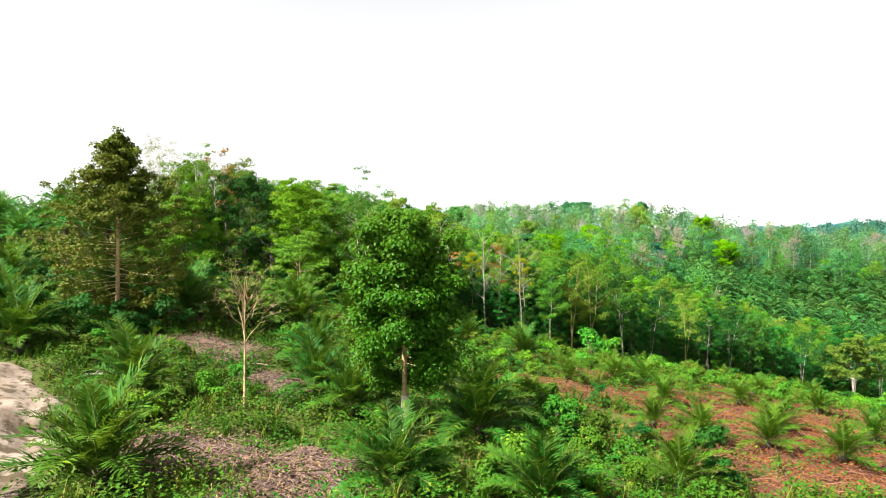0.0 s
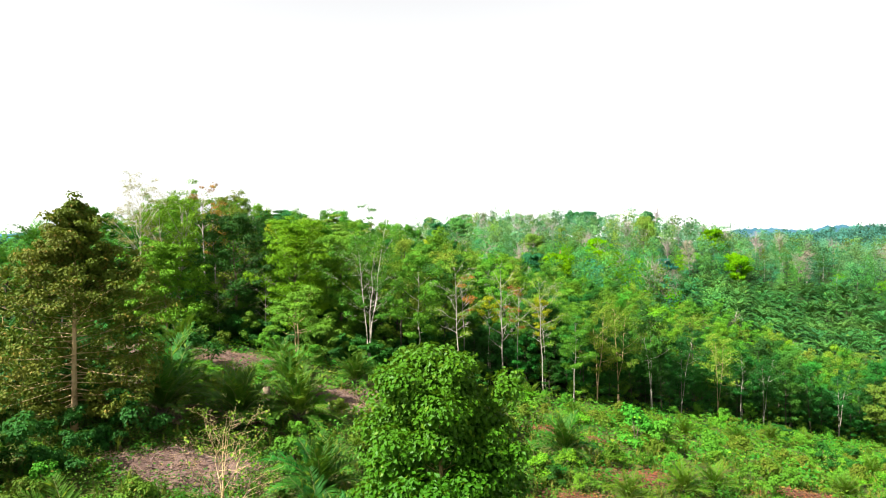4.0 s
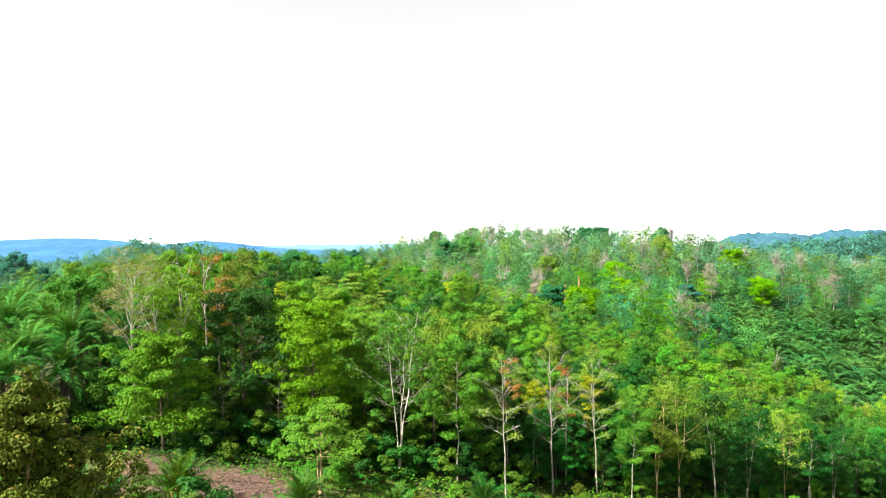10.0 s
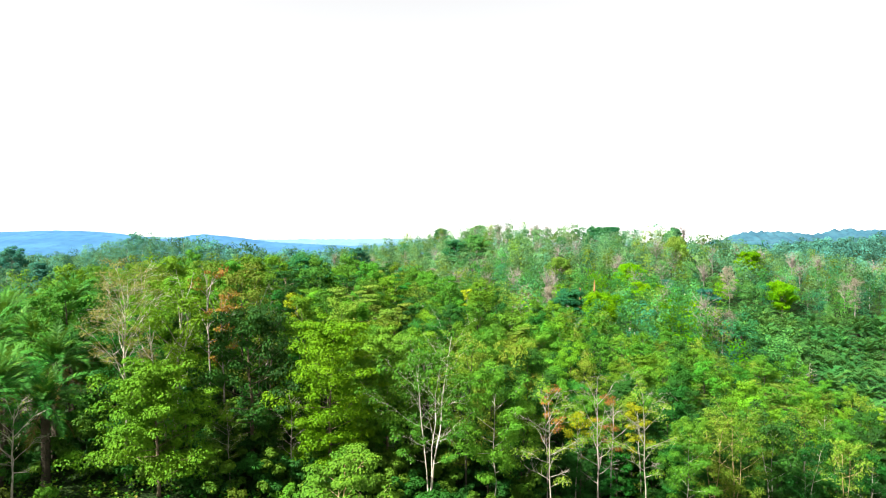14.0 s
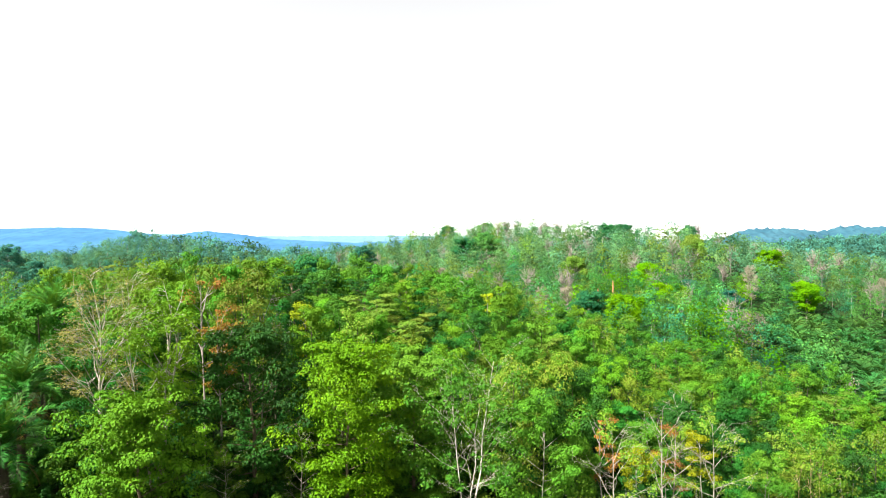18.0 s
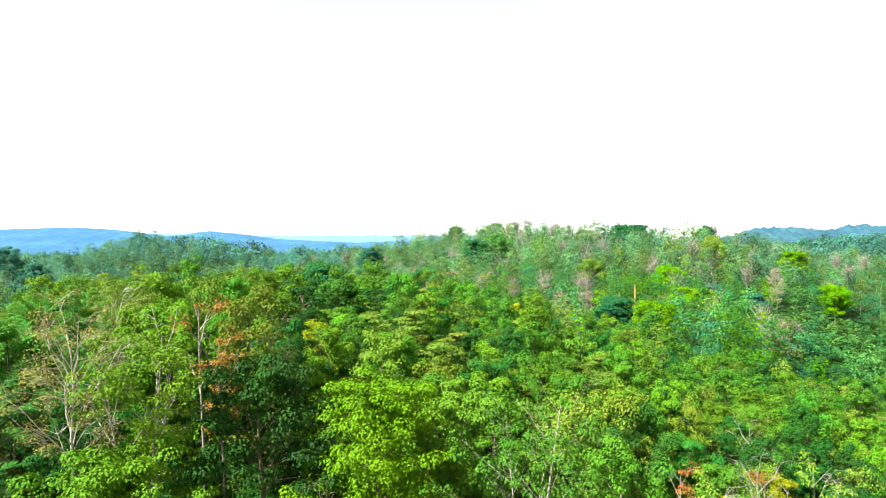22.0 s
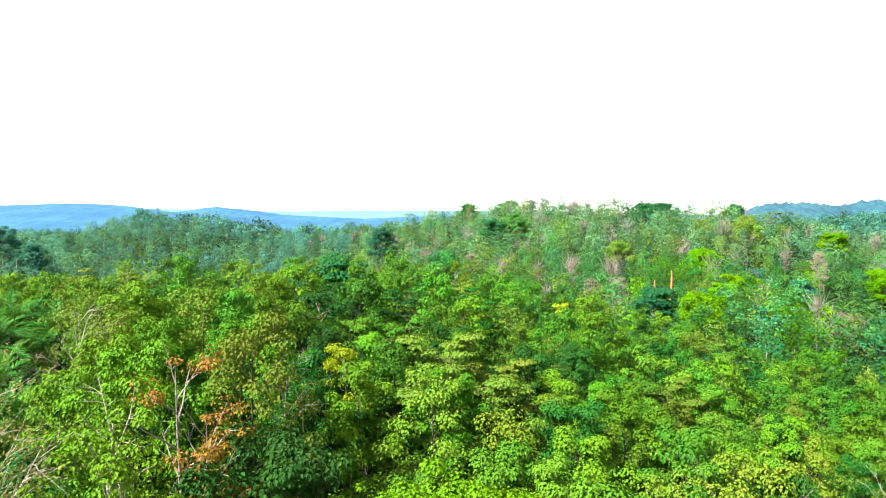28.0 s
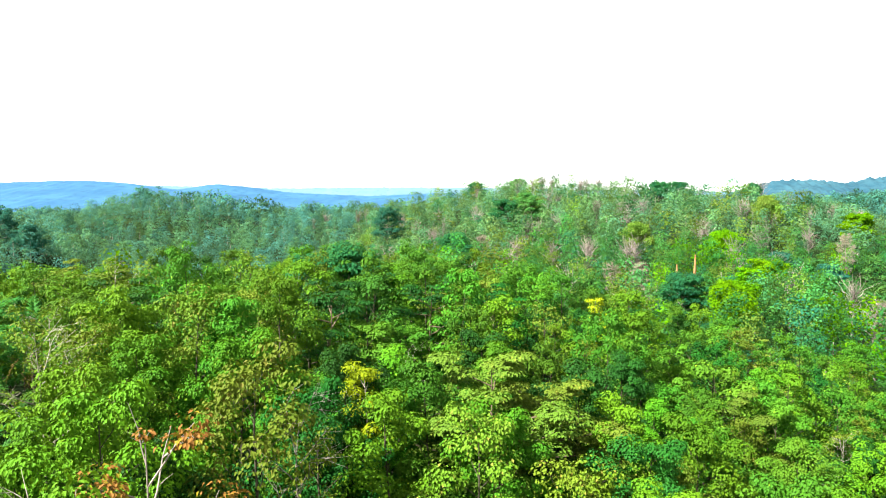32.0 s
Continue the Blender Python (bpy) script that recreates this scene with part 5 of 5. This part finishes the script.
def sticks(name, label, patches, material, each, seed):
    r = np.random.default_rng(seed)
    p = Pile()
    for cx, cy, rx, ry in patches:
        n = int(each * rx * ry)
        a, d = r.uniform(0, 6.28, n), np.sqrt(r.random(n)) * 1.25
        x, y, t = cx + np.cos(a) * d * rx, cy + np.sin(a) * d * ry, r.uniform(0, 6.28, n)
        ln = r.uniform(0.3, 1.3, n)
        dx, dy = np.cos(t) * ln / 2, np.sin(t) * ln / 2
        z0, z1 = ground_at(x - dx, y - dy) + r.uniform(0.0, 0.18, n), ground_at(x + dx, y + dy) + r.uniform(0.0, 0.3, n)
        for i in range(n):
            q = r.uniform(0.012, 0.035)
            tube(p, [(x[i] - dx[i], y[i] - dy[i], z0[i]), (x[i] + dx[i], y[i] + dy[i], z1[i])], [q, q * 0.5], 3)
    return stuff(name, p.mesh(name, material), label, "dead brush")


sticks("dry_brush", "tangle of dry purplish-brown cut brush", PATCHES[:11], rough_material("dry_brush_wood", (0.116, 0.075, 0.065), (0.170, 0.119, 0.105), (0.068, 0.044, 0.034), 1.0, 3.0), 34, 801)
sticks("red_brush", "tangle of dry reddish-brown cut brush", PATCHES[11:], rough_material("red_brush_wood", (0.098, 0.040, 0.024), (0.155, 0.078, 0.050), (0.060, 0.026, 0.016), 1.0, 3.0), 30, 803)


def litter(name, label, patches, material, each, seed):
    """Dead leaves and fern scraps strewn thickly over the bare patches."""
    r = np.random.default_rng(seed)
    p = Pile()
    for cx, cy, rx, ry in patches:
        n = int(each * rx * ry)
        a, d = r.uniform(0, 6.28, n), r.random(n) ** 0.6 * 1.55
        x, y = cx + np.cos(a) * d * rx, cy + np.sin(a) * d * ry
        heap = np.clip(0.5 + 0.8 * ripple(x, y, 1.3, seed), 0.1, 1.2)
        t = r.uniform(0, 6.28, n)
        leaf_quads(p, r, np.c_[x, y, ground_at(x, y) + 0.07 + 0.22 * heap * r.random(n)], np.c_[np.cos(t), np.sin(t), r.normal(0.15, 0.35, n)],
                   np.c_[r.normal(0, 0.6, (n, 2)), np.ones(n)], 0.21, 0.2)
    return stuff(name, p.mesh(name, material), label, "leaf litter")


litter("dry_litter", "dead purplish-brown leaves over cut brush", PATCHES[:11], LEAF["litter"], 520, 811)
litter("red_litter", "dead red-brown leaves over cut brush", PATCHES[11:] + [(23, 39, 10, 9)], LEAF["red_litter"], 260, 813)

# ---- stumps and logs ----


def stump(x, y, height, radius, bark, label, seed):
    r = np.random.default_rng(seed)
    p = Pile()
    n, rows = 12, [(-0.25, 1.5), (0.1, 1.15), (0.5, 0.95), (1.0, 0.9)]
    a = np.arange(n) * 2 * np.pi / n
    rim = 1 + r.normal(0, 0.16, n)
    v = [np.c_[np.cos(a) * radius * w * (1 + 0.08 * np.sin(3 * a + seed)), np.sin(a) * radius * w, np.full(n, h * height) * (rim if h == 1.0 else 1)] for h, w in rows]
    v.append(np.c_[np.cos(a) * radius * 0.4, np.sin(a) * radius * 0.4, np.full(n, height * 0.82) * (1 + r.normal(0, 0.06, n))])
    i = (np.arange(4)[:, None] * n + np.arange(n)[None])
    j = (np.arange(4)[:, None] * n + (np.arange(n)[None] + 1) % n)
    p.add(np.concatenate(v), np.stack([i, j, j + n, i + n], -1).reshape(-1, 4))
    p.add(np.c_[np.cos(a[::3]) * radius * 0.4, np.sin(a[::3]) * radius * 0.4, np.full(4, height * 0.8)], [[0, 1, 2, 3]])
    for k in range(4):
        q = np.array([math.cos(k * 1.7 + seed), math.sin(k * 1.7 + seed), 0])
        tube(p, [q * radius * 0.7 + [0, 0, 0.25 * height], q * radius * 1.6 + [0, 0, 0.02], q * radius * 2.3 + [0, 0, -0.15]], [radius * 0.3, radius * 0.2, radius * 0.08], 5)
    ob = tagged(new("stump", p.mesh("stump", BARK[bark], True)), label, "tree stump", "stumps")
    ob.location = (x, y, float(ground_at(x, y)))


stump(-26.9, 44.3, 0.8, 0.35, "brown", "grey-brown cut stump beside dark shrubs", 1)
stump(-30.1, 43.0, 1.1, 0.16, "pale", "thin pale broken stump beside dark shrubs", 4)
stump(-16.3, 61.2, 1.5, 0.30, "brown", "tall pale broken stump in the clearing", 2)
stump(2.2, 41.5, 0.8, 0.24, "rusty", "orange-brown broken stump among weeds", 3)


def fallen(x, y, turn, length, radius, bark, label):
    p = Pile()
    u = np.linspace(-0.5, 0.5, 6)
    path = np.c_[u * length, 0.08 * np.sin(u * 7), 0.02 * np.cos(u * 5)]
    tube(p, path, radius * (1 - 0.5 * (u + 0.5)), 7)
    tube(p, [path[3], path[3] + [0.3, 0.5, 0.35]], [radius * 0.5, radius * 0.2], 5)
    ob = tagged(new("fallen_log", p.mesh("fallen_log", BARK[bark], True)), label, "log", "fallen logs")
    ob.matrix_basis = pose(x, y, float(ground_at(x, y)) + radius * 0.9, 0, 0, turn)


fallen(-21.5, 38.6, 20, 3.2, 0.13, "pale", "pale crooked log lying beside the track")
fallen(-7.0, 31.2, 40, 2.2, 0.12, "brown", "short grey-brown log among dry brush")
fallen(-13.5, 45.0, -15, 2.6, 0.10, "brown", "dead brown branch lying among weeds")
fallen(23.5, 38.5, 60, 3.0, 0.10, "pale", "pale dead branch on the red soil")
